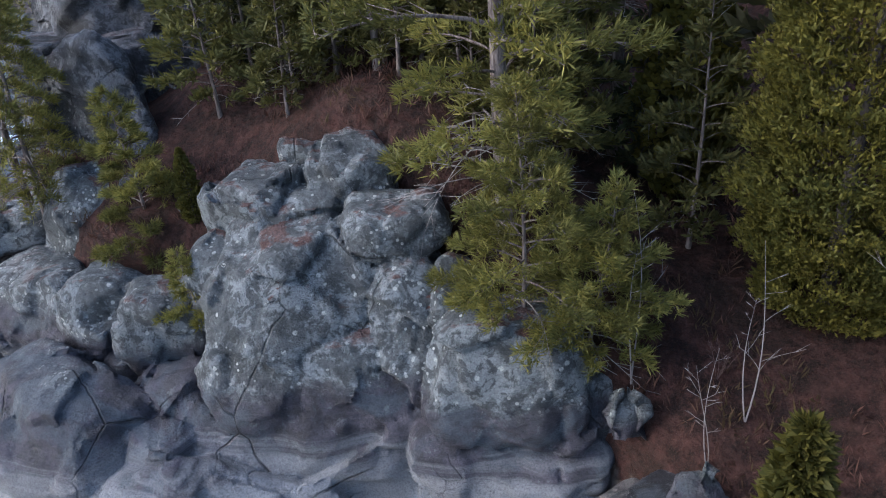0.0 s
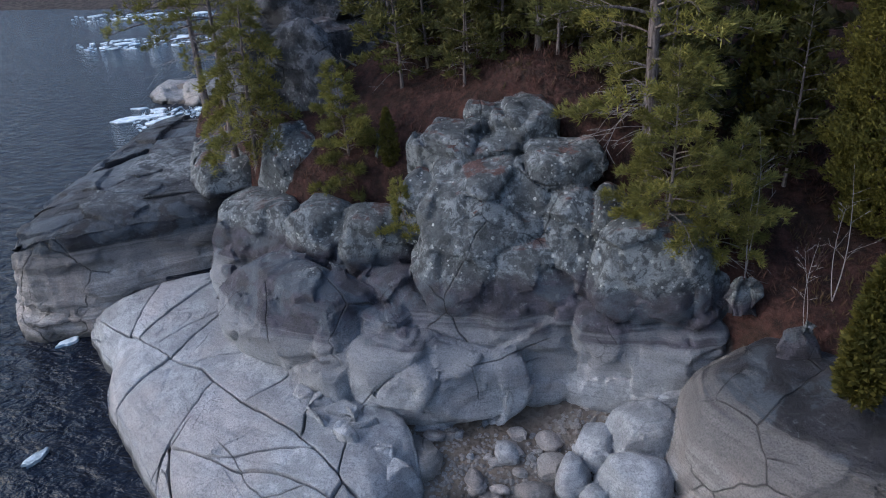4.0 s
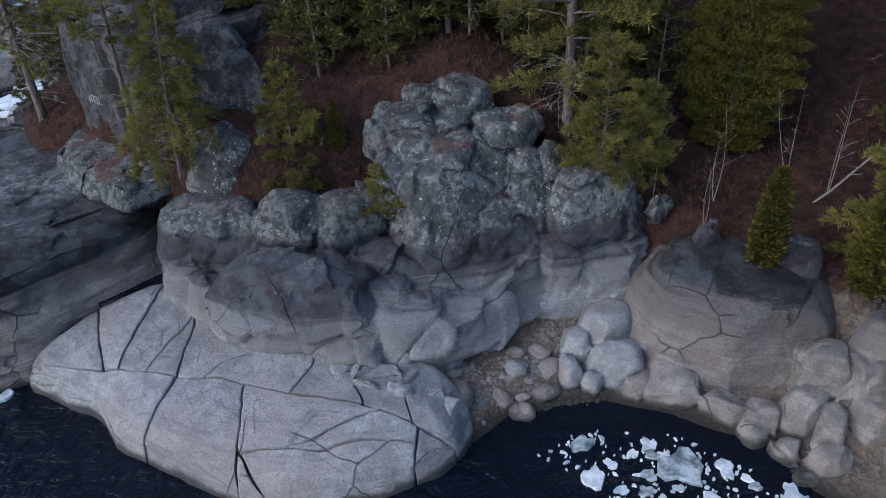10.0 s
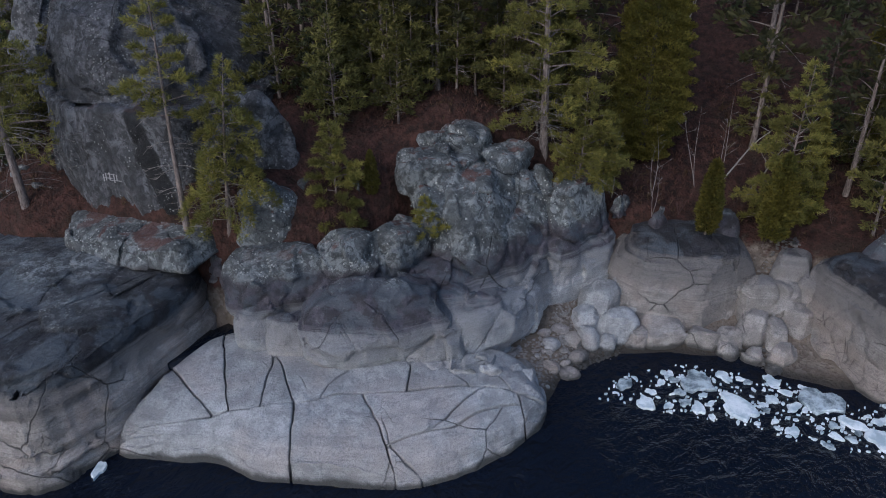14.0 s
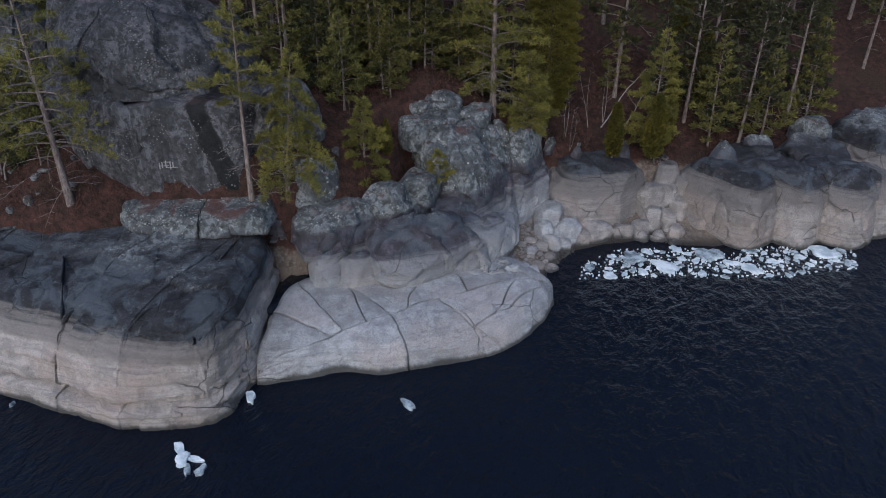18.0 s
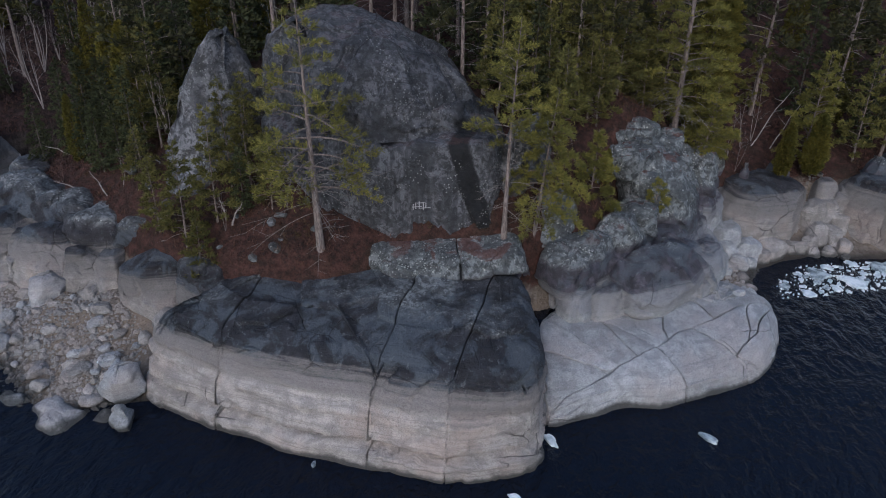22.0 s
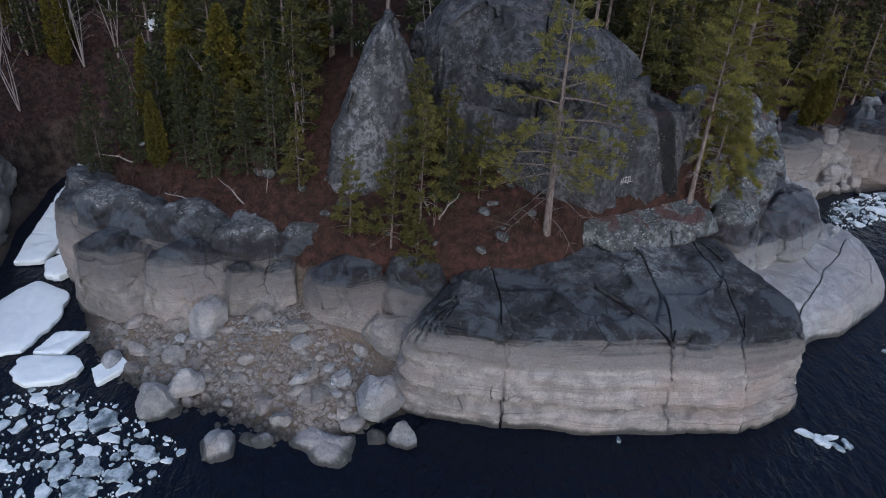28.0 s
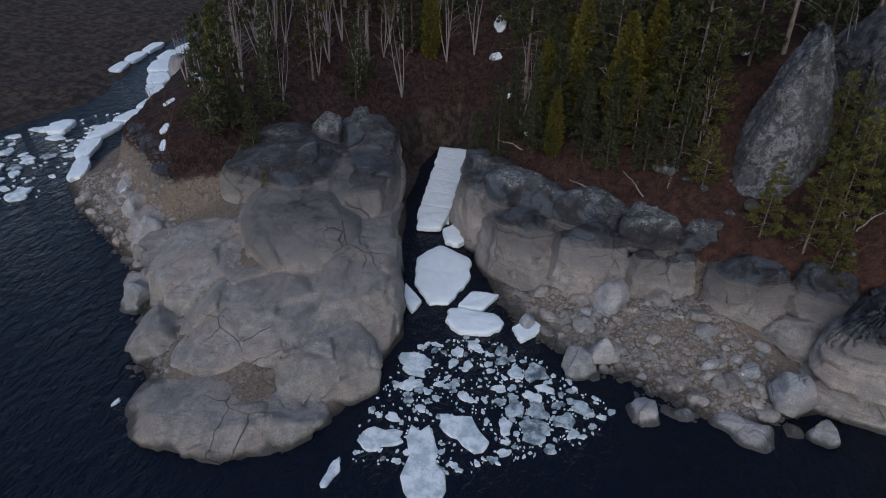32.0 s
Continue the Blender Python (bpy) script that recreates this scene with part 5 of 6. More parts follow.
placed(conifer("young_pine", "Bushy young pine growing from a rock crevice", 3, 5.6, 0.07, 0.06, 2.3, 50, 36, PINE, 0.25, 0.025, 24, rise=0.3, dead=8, bare=0.2, category=PT), 1.55, 12.3, 6.2)
placed(conifer("young_pine", "Small bushy pine leaning out over the rock shoulder", 13, 4.2, 0.06, 0.06, 2.0, 46, 40, PINE, 0.25, 0.025, 22, rise=0.25, dead=8, bare=0.2, lean=(0.05, -0.08), category=PT), 2.9, 12.2, 5.6)
placed(conifer("pine", "Slender pine with a straight grey trunk on red needle ground", 4, 12.4, 0.22, 0.27, 4.8, 46, 34, PINE, 0.3, 0.034, 16, rise=0.03, sag=0.25, dead=22, lean=(-0.02, 0.03), category=PT), -17.83, 30.58, 5.8)
placed(conifer("pine", "Thin pine with a leaning pale trunk and few branches", 5, 10.5, 0.14, 0.42, 2.4, 36, 34, PINE, 0.28, 0.031, 15, dead=20, lean=(0.0, -0.02), category=PT), -13.85, 22.2, 6.75)
placed(conifer("pine", "Crooked pine with drooping feathery branches", 6, 8.2, 0.13, 0.2, 2.5, 54, 40, PINE, 0.3, 0.028, 19, rise=0.15, sag=0.7, dead=14, lean=(0.08, -0.1), category=PT), -12.6, 20.9, 5.6)
placed(cedar(7, 13, 2.0, 42000, CEDAR, "Tall dense yellow-green cedar at the forest edge", 0.05, 0.15), 8.1, 12.6)
placed(cedar(8, 3.5, 0.45, 2200, CEDAR, "Small narrow yellow-green cedar"), 4.6, 6.9, 4.7)
placed(cedar(9, 4.2, 0.7, 2600, CEDAR, "Small narrow cedar among pines"), 7.0, 4.6, 4.2)
placed(conifer("young_pine", "Bushy pine on the bank above the slabs", 10, 8.5, 0.11, 0.05, 2.6, 60, 40, PINE, 0.28, 0.031, 19, dead=8, category=PT), 8.4, 5.0)
placed(conifer("young_pine", "Young pine among lichened rocks", 11, 5.4, 0.08, 0.08, 1.9, 50, 40, PINE, 0.26, 0.028, 20, dead=8, category=PT), -8.4, 18.6, 5.4)
placed(conifer("young_pine", "Low pine bush under the high slab", 12, 2.2, 0.04, 0.05, 1.0, 26, 22, PINE, 0.22, 0.022, 19, dead=3, category=PT), -6.1, 15.0, 5.4)

GROUPS = {
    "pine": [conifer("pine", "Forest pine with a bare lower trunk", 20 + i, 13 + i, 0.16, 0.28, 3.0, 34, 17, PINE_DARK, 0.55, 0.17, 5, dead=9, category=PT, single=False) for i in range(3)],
    "young": [conifer("young_pine", "Young green pine in the forest edge", 30 + i, 6 + 1.2 * i, 0.08, 0.08, 2.0, 38, 24, PINE_YOUNG, 0.36, 0.085, 7, dead=5, category=PT, single=False) for i in range(3)],
    "spruce": [conifer("spruce", "Dark spruce with sweeping branches", 40 + i, 8 + 2.5 * i, 0.11, 0.05, 2.0, 50, 15, SPRUCE, 0.42, 0.16, 5, rise=-0.05, sag=0.25, dead=3, bark=BARK_DARK, bare=0.12, single=False) for i in range(2)],
    "cedar": [cedar(50 + i, 7 + 2 * i, 1.1, 1900, CEDAR, "Dense yellow-green cedar in the forest", 0.16) for i in range(2)],
    "birch": [bare_tree(60 + i, 4, 7.5, 0.055, "Leafless clump of white birch stems", BIRCH, twigs=6) for i in range(3)],
    "sapling": [bare_tree(70 + i, 2, 4.2, 0.018, "Thin leafless birch sapling", BIRCH, twigs=6, fan=0.2) for i in range(2)],
    "brush": [bare_tree(80 + i, 7, 1.7, 0.012, "Low leafless brown brushwood", TWIG, "brushwood", 7, 0.5, "shrub") for i in range(2)],
}
USED = {}


def stand(kind, x, y, z=None, size=1.0, turn=None):
    """One more tree of a kind at x, y."""
    n = USED[kind] = USED.get(kind, -1) + 1
    models = GROUPS[kind]
    turn = (n * 137.5) % 360 if turn is None else turn
    if n < len(models):
        return placed(models[n], x, y, z, turn, size)
    z = float(ground(x, y)) - 0.05 if z is None else z
    got = copy_thing(models[n % len(models)], pose(x, y, z, 0, 0, turn))
    got.scale = (size, size, size)
    return got


for x, y, s in [(-6.4, 20.8, 0.9), (-3.8, 19.6, 0.7), (-1.2, 19.4, 1.0), (2.4, 17.2, 0.9), (-4.6, 23, 1.1), (-1.4, 22.8, 1.2), (1.4, 20.6, 1.1), (-7, 24.4, 1.1), (5.8, 14.6, 0.8), (-13.2, 25.0, 0.5),
                (-18.2, 38.3, 0.8), (-17.2, 36.9, 0.75), (-15.6, 35.6, 0.85), (-16.4, 34.0, 0.6), (-12.2, 43.8, 0.9)]:
    stand("young", x, y, size=s)
for kind, x, y, s in [("pine", -10.6, 44.6, 0.9), ("pine", -5.5, 27, 0.9), ("pine", -3.4, 20.5, 0.8), ("cedar", -8.4, 48.6, 1.0), ("cedar", -6.5, 51.5, 0.9),
                      ("spruce", -9.0, 50.6, 0.7), ("spruce", -7.4, 55.4, 0.6), ("spruce", -5.4, 53.2, 0.8), ("cedar", -6.4, 47.0, 0.9), ("spruce", -3.8, 50.4, 0.9), ("cedar", -4.6, 44.4, 1.1), ("cedar", -2.0, 52.8, 0.9), ("spruce", -1.4, 46.6, 1.0), ("spruce", -9.2, 46.2, 0.7), ("young", -10.9, 47.4, 0.7), ("spruce", -13.3, 75.4, 1.0), ("spruce", -11.9, 74.7, 0.9), ("spruce", -13.3, 72.3, 0.5), ("spruce", -9.1, 73, 0.8), ("spruce", 0, 69.8, 0.6), ("birch", 10, 70, 1.0), ("birch", -1, 76.7, 1.0), ("birch", -10.6, 77.4, 0.8), ("birch", -6.5, 79, 0.9), ("birch", 2, 80, 1.0), ("birch", 0.6, 66.4, 0.9), ("birch", 4.5, 69.4, 1.0), ("birch", 9.2, 62.4, 1.0), ("birch", 1.6, 56.0, 0.9), ("birch", 4.0, 53.4, 1.0), ("birch", -2.4, 72.4, 0.9), ("spruce", -9.8, 56.0, 0.55), ("spruce", -8.6, 52.6, 0.8), ("spruce", -3, 69, 0.6), ("young", -17, 69.6, 0.3), ("birch", -0.8, 48.5, 0.8),
                      ("birch", 7, 68.5, 1.0), ("birch", 7.5, 64.5, 1.1), ("birch", 10, 66.5, 1.1), ("birch", 3.5, 74, 1.0), ("birch", -9, 36.8, 0.6), ("birch", 12, 70, 1.1),
                      ("sapling", 3.7, 11.6, 1.1), ("sapling", 4.7, 9.8, 0.8), ("sapling", 5.6, 10.4, 1.0), ("sapling", 8.3, 9.4, 1.2), ("sapling", 9.5, 8.6, 1.2), ("sapling", -5.6, 16.0, 0.7), ("sapling", -17.6, 36.2, 0.6), ("sapling", -14.5, 45.2, 0.7)]:
    stand(kind, x, y, size=s)

# a thick belt along the edge of the forest
for kind, x, y, s in [("young", 10.8, 1.2, 1.0), ("pine", 11.8, -0.8, 0.8), ("young", 13, -2.2, 1.1), ("spruce", 13.4, 0.8, 0.8), ("cedar", 9.6, 4.2, 0.6), ("pine", 12.4, 3.2, 0.9), ("spruce", 15.4, -1.8, 0.9),
                      ("pine", 16.4, -3.8, 0.9), ("young", 17.4, -5.2, 1.1), ("cedar", 14.8, 2.6, 0.8), ("pine", 18, -1, 1.0), ("spruce", 20, -5, 1.0), ("spruce", 13.6, 5.4, 0.9), ("pine", 13.2, 8.6, 1.1),
                      ("young", -2.6, 20.4, 1.0), ("young", -0.2, 20.8, 1.1), ("spruce", -2.4, 25.2, 0.8), ("young", -5.4, 21.8, 0.9), ("young", 0.8, 18.4, 0.9), ("young", 3.4, 19.4, 1.0), ("spruce", 5.4, 17.4, 0.8), 
                      ("young", -13.0, 37.2, 0.6), ("young", -15.4, 37.0, 0.7), ("spruce", -16.6, 35.6, 0.45), ("young", -19.0, 37.0, 0.6), ("young", -17.6, 40.4, 0.6), ("spruce", -13.4, 44.8, 0.6), ("spruce", -12.6, 46.6, 0.6), ("young", -11.4, 45.6, 0.9),
                      ("spruce", -11.4, 50.4, 0.5), ("cedar", -10.2, 52.4, 0.5), ("spruce", -7.8, 57.8, 0.5), ("birch", -11.6, 43.6, 0.8), ("spruce", -6.6, 41.4, 1.0), ("pine", -5.4, 39.4, 1.0), ("spruce", -4.6, 36.8, 1.0), ("pine", -2.4, 34, 1.0), ("spruce", -2.8, 29.6, 0.9), ("pine", -1.4, 31.6, 0.9),
                      ("pine", -4.2, 26.0, 0.9), ("spruce", -0.6, 27.4, 0.9), ("pine", 1.8, 24.4, 1.0), ("cedar", -6.8, 17.9, 0.3)]:
    stand(kind, x, y, size=s)

# young growth close behind the rocks
for kind, x, y, s in [("young", -4.0, 19.0, 0.75), ("young", -2.6, 19.6, 0.9), ("young", -0.8, 18.2, 0.8), ("young", 1.0, 16.6, 0.7), ("young", -1.6, 21.4, 1.0), ("young", 2.2, 15.4, 0.8), ("young", -3.2, 21.6, 1.1), ("pine", -1.4, 18.9, 0.75), 
                      ("spruce", -6.0, 22.6, 0.7), ("young", 0.2, 19.6, 1.0), ("young", 3.2, 16.2, 0.9), ("spruce", -9.8, 45.0, 0.8), ("spruce", -11.2, 44.0, 0.7), ("spruce", -10.4, 48.6, 0.7), ("spruce", -8.0, 44.6, 0.9), ("young", -14.6, 43.4, 0.6), ("spruce", -12.0, 48.8, 0.55), ("spruce", -9.4, 53.8, 0.6), ("cedar", -7.2, 53.6, 0.7)]:
    stand(kind, x, y, size=s)

# the forest behind
rng = np.random.default_rng(5)
taken = [(x, y) for x, y in [(0.6, 13.9), (4.2, 17.5), (7.2, 12.6), (8.4, 5.0)]]
ROCKY = [(-9, 31, 7.5), (-12, 40, 4.5), (-3, 14, 4.5), (-13, 22, 4), (-16, 30, 3.5), (-13, 67, 6.5)]
count = 0
while count < 300:
    x, y = rng.uniform(-20, 75), rng.uniform(-45, 120)
    d = float(signed_distance(FOREST, np.array([x]), np.array([y]))[0])
    if d < 5 or d > 45 or any(math.hypot(x - a, y - b) < 2.1 for a, b in taken) or any(math.hypot(x - a, y - b) < r for a, b, r in ROCKY):
        continue
    if math.hypot(x - 6, y - 61) < 5 or rng.uniform() < d / 110:
        continue
    taken.append((x, y))
    if x > 8 and y < 14 and rng.uniform() < 0.3:
        d = 0
    kind = "birch" if rng.uniform() < (0.5 if y > 60 else 0.12) else rng.choice(["pine", "pine", "spruce", "spruce", "cedar", "young"])
    stand(kind, x, y, size=rng.uniform(0.75, 1.25))
    count += 1


# thin birches and dark spruces up the valley
count = 0
while count < 60:
    x, y = rng.uniform(-9, 24), rng.uniform(44, 84)
    d = float(signed_distance(FOREST, np.array([x]), np.array([y]))[0])
    if d < 2.5 or math.hypot(x - 5, y - 61) < 3.5 or any(math.hypot(x - a, y - b) < 1.6 for a, b in taken):
        continue
    taken.append((x, y))
    stand(rng.choice(["birch", "birch", "spruce", "cedar", "pine"]), x, y, size=rng.uniform(0.55, 1.0))
    count += 1


def undergrowth():
    """Countless low stems and dead grass on the needle ground."""
    rr = np.random.default_rng(77)
    x, y = rr.uniform(-20, 22, 60000), rr.uniform(-8, 80, 60000)
    s = signed_distance(FOREST, x, y)
    ok = (s > 0.2) & (s < 11) & (swell(np.column_stack([x, y, 0 * x]), 0.5, 3, 3) > -0.12)
    x, y = x[ok][:11000], y[ok][:11000]
    at = np.column_stack([x, y, ground(x, y) - 0.02])
    way = np.column_stack([0.4 * rr.normal(size=len(x)), 0.4 * rr.normal(size=len(x)), np.ones(len(x))])
    v, f = needles(at, way, rr, 4, 0.34, 0.035, 0.45)
    tagged(mesh_object("undergrowth", v, f, COVER, smooth=False), "Low rust-brown growth and dead stems on the forest floor", "undergrowth", kind="stuff")


undergrowth()


# ---- loose stones ----
def stone_mesh(seed, squash, n=12, m=8):
    """A worn, faceted stone about one metre wide."""
    rng = np.random.default_rng(seed)
    u, w = np.meshgrid(np.linspace(0, 2 * math.pi, n, endpoint=False), np.linspace(0.12, math.pi - 0.12, m))
    p = np.stack([np.sin(w) * np.cos(u), np.sin(w) * np.sin(u), np.cos(w)], 2).reshape(-1, 3)
    for _ in range(9):
        d = rng.normal(size=3)
        d /= np.linalg.norm(d)
        over = np.clip(p @ d - rng.uniform(0.55, 0.85), 0, None)
        p = p - over[:, None] * d
    p = p * np.array([0.62, 0.5, squash]) * rng.uniform(0.9, 1.1, 3)
    f = [(j * n + i, (j + 1) * n + i, (j + 1) * n + (i + 1) % n, j * n + (i + 1) % n) for j in range(m - 1) for i in range(n)]
    f += [tuple(range(n)), tuple((m - 1) * n + i for i in reversed(range(n)))]
    me = bpy.data.meshes.new("stone")
    me.from_pydata(p.tolist(), [], f)
    me.polygons.foreach_set("use_smooth", [True] * len(me.polygons))
    me.set_sharp_from_angle(angle=radians(38))
    me.materials.append((GRANITE_SPIT, GRANITE_PINK, GRANITE)[seed % 3])
    return me


STONES = [stone_mesh(s, q) for s, q in enumerate((0.34, 0.42, 0.3, 0.38, 0.26, 0.45, 0.36, 0.3))]


def stone(x, y, size, seed, group, label, z=None, name="stone"):
    rng = np.random.default_rng(seed)
    ob = new(name, STONES[seed % len(STONES)])
    z = float(ground(x, y)) + 0.05 * size if z is None else z
    ob.matrix_basis = pose(x, y, z, rng.uniform(-15, 15), rng.uniform(-15, 15), rng.uniform(0, 360)) @ Matrix.Diagonal((size, size * rng.uniform(0.8, 1.2), size * rng.uniform(0.8, 1.3), 1))
    return tagged(ob, label, "stone", group)


BEACH = "stones of the beach"
for i, (x, y, s) in enumerate([(-22.9, 46.5, 1.0), (-24.7, 47.5, 0.9), (-25.0, 37.2, 0.6), (-21.2, 39.6, 0.9), (-24.4, 41.6, 1.2), (-23.3, 42.2, 0.8), (-26.6, 46.4, 0.8), (-22.2, 44.9, 0.8), (-25.3, 42.6, 1.0), (-21.0, 50.6, 1.1), (-20.3, 47.9, 0.8), (-24.2, 43.9, 0.7), (-25.2, 39.6, 1.2)]):
    stone(x, y, s, 200 + i, BEACH, "Large pale granite stone on the gravel beach", name="boulder")
SIDE = "stones beside the slab"
for i, (x, y, s) in enumerate([(-1.9, 10.3, 0.9), (-3.3, 9.9, 0.8), (-2.6, 8.8, 0.9), (-4.3, 9.2, 0.8), (0.3, 11.1, 0.6), (-2.9, 10.6, 0.6), (1.3, 11.0, 0.6), (-2.0, 9.5, 0.9), (-3.9, 8.5, 1.0), (-0.4, 9.9, 0.9)]):
    stone(x, y, s, 300 + i, SIDE, "Rounded pale stone wedged beside the broad slab", name="boulder")
stone(-5.8, 9.9, 1.35, 331, SIDE, "White quartz-pale stone on the broken shelf", name="boulder")
rng = np.random.default_rng(9)


def heap(ring, number, low, high, group, label, seed):
    """Stones strewn over a piece of shore, each an object."""
    rr = np.random.default_rng(seed)
    xs, ys = [p[0] for p in ring], [p[1] for p in ring]
    k = 0
    while k < number:
        x, y = rr.uniform(min(xs), max(xs)), rr.uniform(min(ys), max(ys))
        if signed_distance(ring, np.array([x]), np.array([y]))[0] > 0:
            stone(x, y, low + (high - low) * rr.uniform() ** 2.5, seed + k, group, label)
            k += 1


def shingle(ring, number, size, seed, name, label):
    """Countless small stones of a stretch of shore, as one mesh."""
    rr = np.random.default_rng(seed)
    xs, ys = [p[0] for p in ring], [p[1] for p in ring]
    x, y = rr.uniform(min(xs), max(xs), 4 * number), rr.uniform(min(ys), max(ys), 4 * number)
    ok = signed_distance(ring, x, y) > 0
    x, y = x[ok][:number], y[ok][:number]
    z = ground(x, y)
    shape = np.array([(1, 0, 0), (0.5, 0.8, 0.1), (-0.5, 0.8, 0), (-1, 0, 0.1), (-0.5, -0.8, 0), (0.5, -0.8, 0.1), (0.2, 0.1, 0.75), (-0.3, -0.1, 0.7)])
    s = size * rr.uniform(0.5, 1.6, (len(x), 1, 1))
    a = rr.uniform(0, 6.28, len(x))
    v = shape[None] * s * rr.uniform(0.7, 1.3, (len(x), 8, 3))
    c, w = np.cos(a)[:, None], np.sin(a)[:, None]
    v = np.stack([x[:, None] + c * v[:, :, 0] - w * v[:, :, 1], y[:, None] + w * v[:, :, 0] + c * v[:, :, 1], z[:, None] - 0.02 + v[:, :, 2]], 2)
    f = np.array([(0, 1, 6, 6), (1, 2, 6, 6), (2, 3, 7, 6), (3, 4, 7, 7), (4, 5, 7, 7), (5, 0, 6, 7)])
    faces = [tuple(dict.fromkeys(int(q) for q in row)) for row in (f[None] + 8 * np.arange(len(x))[:, None, None]).reshape(-1, 4)]
    ob = mesh_object(name, v.reshape(-1, 3).tolist(), faces, GRANITE_SPIT, smooth=False)
    return tagged(ob, label, "gravel", kind="stuff")


STRAND = [(-26.4, 38.2), (-27, 41.4), (-26, 45), (-24, 50), (-21.5, 53.4), (-18.8, 54), (-19.6, 47), (-19, 42.5), (-21.5, 39)]
FILL = [(-7, 9.6), (-5.4, 8.4), (-1, 7.6), (0.6, 8.4), (1.6, 10), (2.6, 11.2), (0, 11.6), (-3, 10.6), (-6, 11.4)]
GULLY = [(2.2, 3.2), (2.6, 1.6), (4.6, 2.4), (7, 2.6), (8.4, 4), (6.6, 5)]
RIM = [(-34.4, 65.6), (-31.4, 69.9), (-27.2, 72.8), (-23.7, 76), (-18, 84.8), (-14, 86.5), (-12, 82), (-17, 76.4), (-24, 72.6), (-31, 67.6)]
CLEFT = [(-23, 53), (-18, 55), (-9, 59), (-4, 61), (-4, 62.4), (-9, 62), (-17, 60), (-23.4, 57.2)]
TRENCH = [(-20.6, 18.2), (-16, 20.2), (-13.6, 20.8), (-13.8, 22), (-17, 21.4), (-20.6, 19.4)]
heap(STRAND, 100, 0.25, 1.25, BEACH, "Pale weathered stone on the gravel beach", 400)
heap(FILL, 35, 0.2, 0.8, SIDE, "Grey stone filling the hollow by the shelf", 600)
heap(GULLY, 35, 0.2, 0.8, "stones of the gully", "Angular stone in the gully between two ledges", 700)
heap(RIM, 60, 0.3, 1.5, "stones of the spit", "Grey stone at the foot of the spit", 800)
heap(CLEFT, 22, 0.15, 0.5, "stones of the cleft", "Wet dark stone between ice slabs in the cleft", 950)
heap([(-19, 31), (-19.3, 36), (-17.5, 44), (-14, 48), (-12, 47), (-15, 38), (-15, 30)], 24, 0.3, 1.0, "stones of the bank", "Lichen-grey stone half sunk in the needle ground", 1150)
heap(TRENCH, 18, 0.2, 0.7, "stones of the trench", "Broken stone in the trench beside the shelf", 1050)
shingle(STRAND, 2600, 0.08, 21, "gravel", "Loose brown-grey gravel of the beach")
shingle(STRAND, 380, 0.2, 26, "rubble", "Small broken stones strewn over the beach")
shingle(RIM, 260, 0.26, 27, "rubble", "Small broken stones along the spit")
shingle(FILL, 1300, 0.07, 22, "gravel", "Loose grey gravel beside the shelf")
shingle(GULLY, 700, 0.08, 23, "gravel", "Loose gravel in the gully")
shingle(RIM, 2200, 0.11, 24, "gravel", "Loose gravel along the spit")
shingle(CLEFT, 1500, 0.07, 25, "gravel", "Dark wet gravel in the cleft")


# ---- ice and snow ----
def floe_mesh(ring, thick, seed, material, name="ice_floe", rough=0.03):
    """A flat ice slab with an uneven rim and a slightly domed, pitted top."""
    p = np.array(ring, float)
    c = p.mean(0)
    n, rows = len(p), []
    for s, z in ((0.94, -0.5 * thick), (1.0, 0.2 * thick), (0.985, 0.8 * thick), (0.93, thick), (0.7, thick), (0.45, 1.02 * thick), (0.2, 1.03 * thick)):
        q = c + (p - c) * s
        rows.append(np.column_stack([q, np.full(n, z)]))
    v = np.vstack(rows + [[[*c, thick]]])
    v[:, 2] += rough * swell(v, 2.3, 3, seed) * (v[:, 2] > 0.5 * thick)
    m = len(rows)
    f = [(j * n + i, j * n + (i + 1) % n, (j + 1) * n + (i + 1) % n, (j + 1) * n + i) for j in range(m - 1) for i in range(n)]
    f += [((m - 1) * n + i, (m - 1) * n + (i + 1) % n, m * n) for i in range(n)]
    me = bpy.data.meshes.new(name)
    me.from_pydata(v.tolist(), [], f)
    me.polygons.foreach_set("use_smooth", [True] * len(me.polygons))
    me.set_sharp_from_angle(angle=radians(40))
    me.materials.append(material)
    return me


def ragged(seed, n=18, rough=0.3):
    rr = np.random.default_rng(seed)
    a = np.linspace(0, 2 * math.pi, n, endpoint=False)
    r = 0.5 * (1 + rough * (np.sin(2 * a + rr.uniform(0, 6)) * 0.5 + np.sin(3 * a + rr.uniform(0, 6)) * 0.5 + np.sin(5 * a + rr.uniform(0, 6)) * 0.35) + 0.22 * rough * rr.normal(size=n))
    return np.stack([r * np.cos(a), r * np.sin(a) * rr.uniform(0.55, 1.0)], 1)


FLOES = [floe_mesh(ragged(s), 0.12, s, ICE if s % 3 else SLUSH) for s in range(10)]


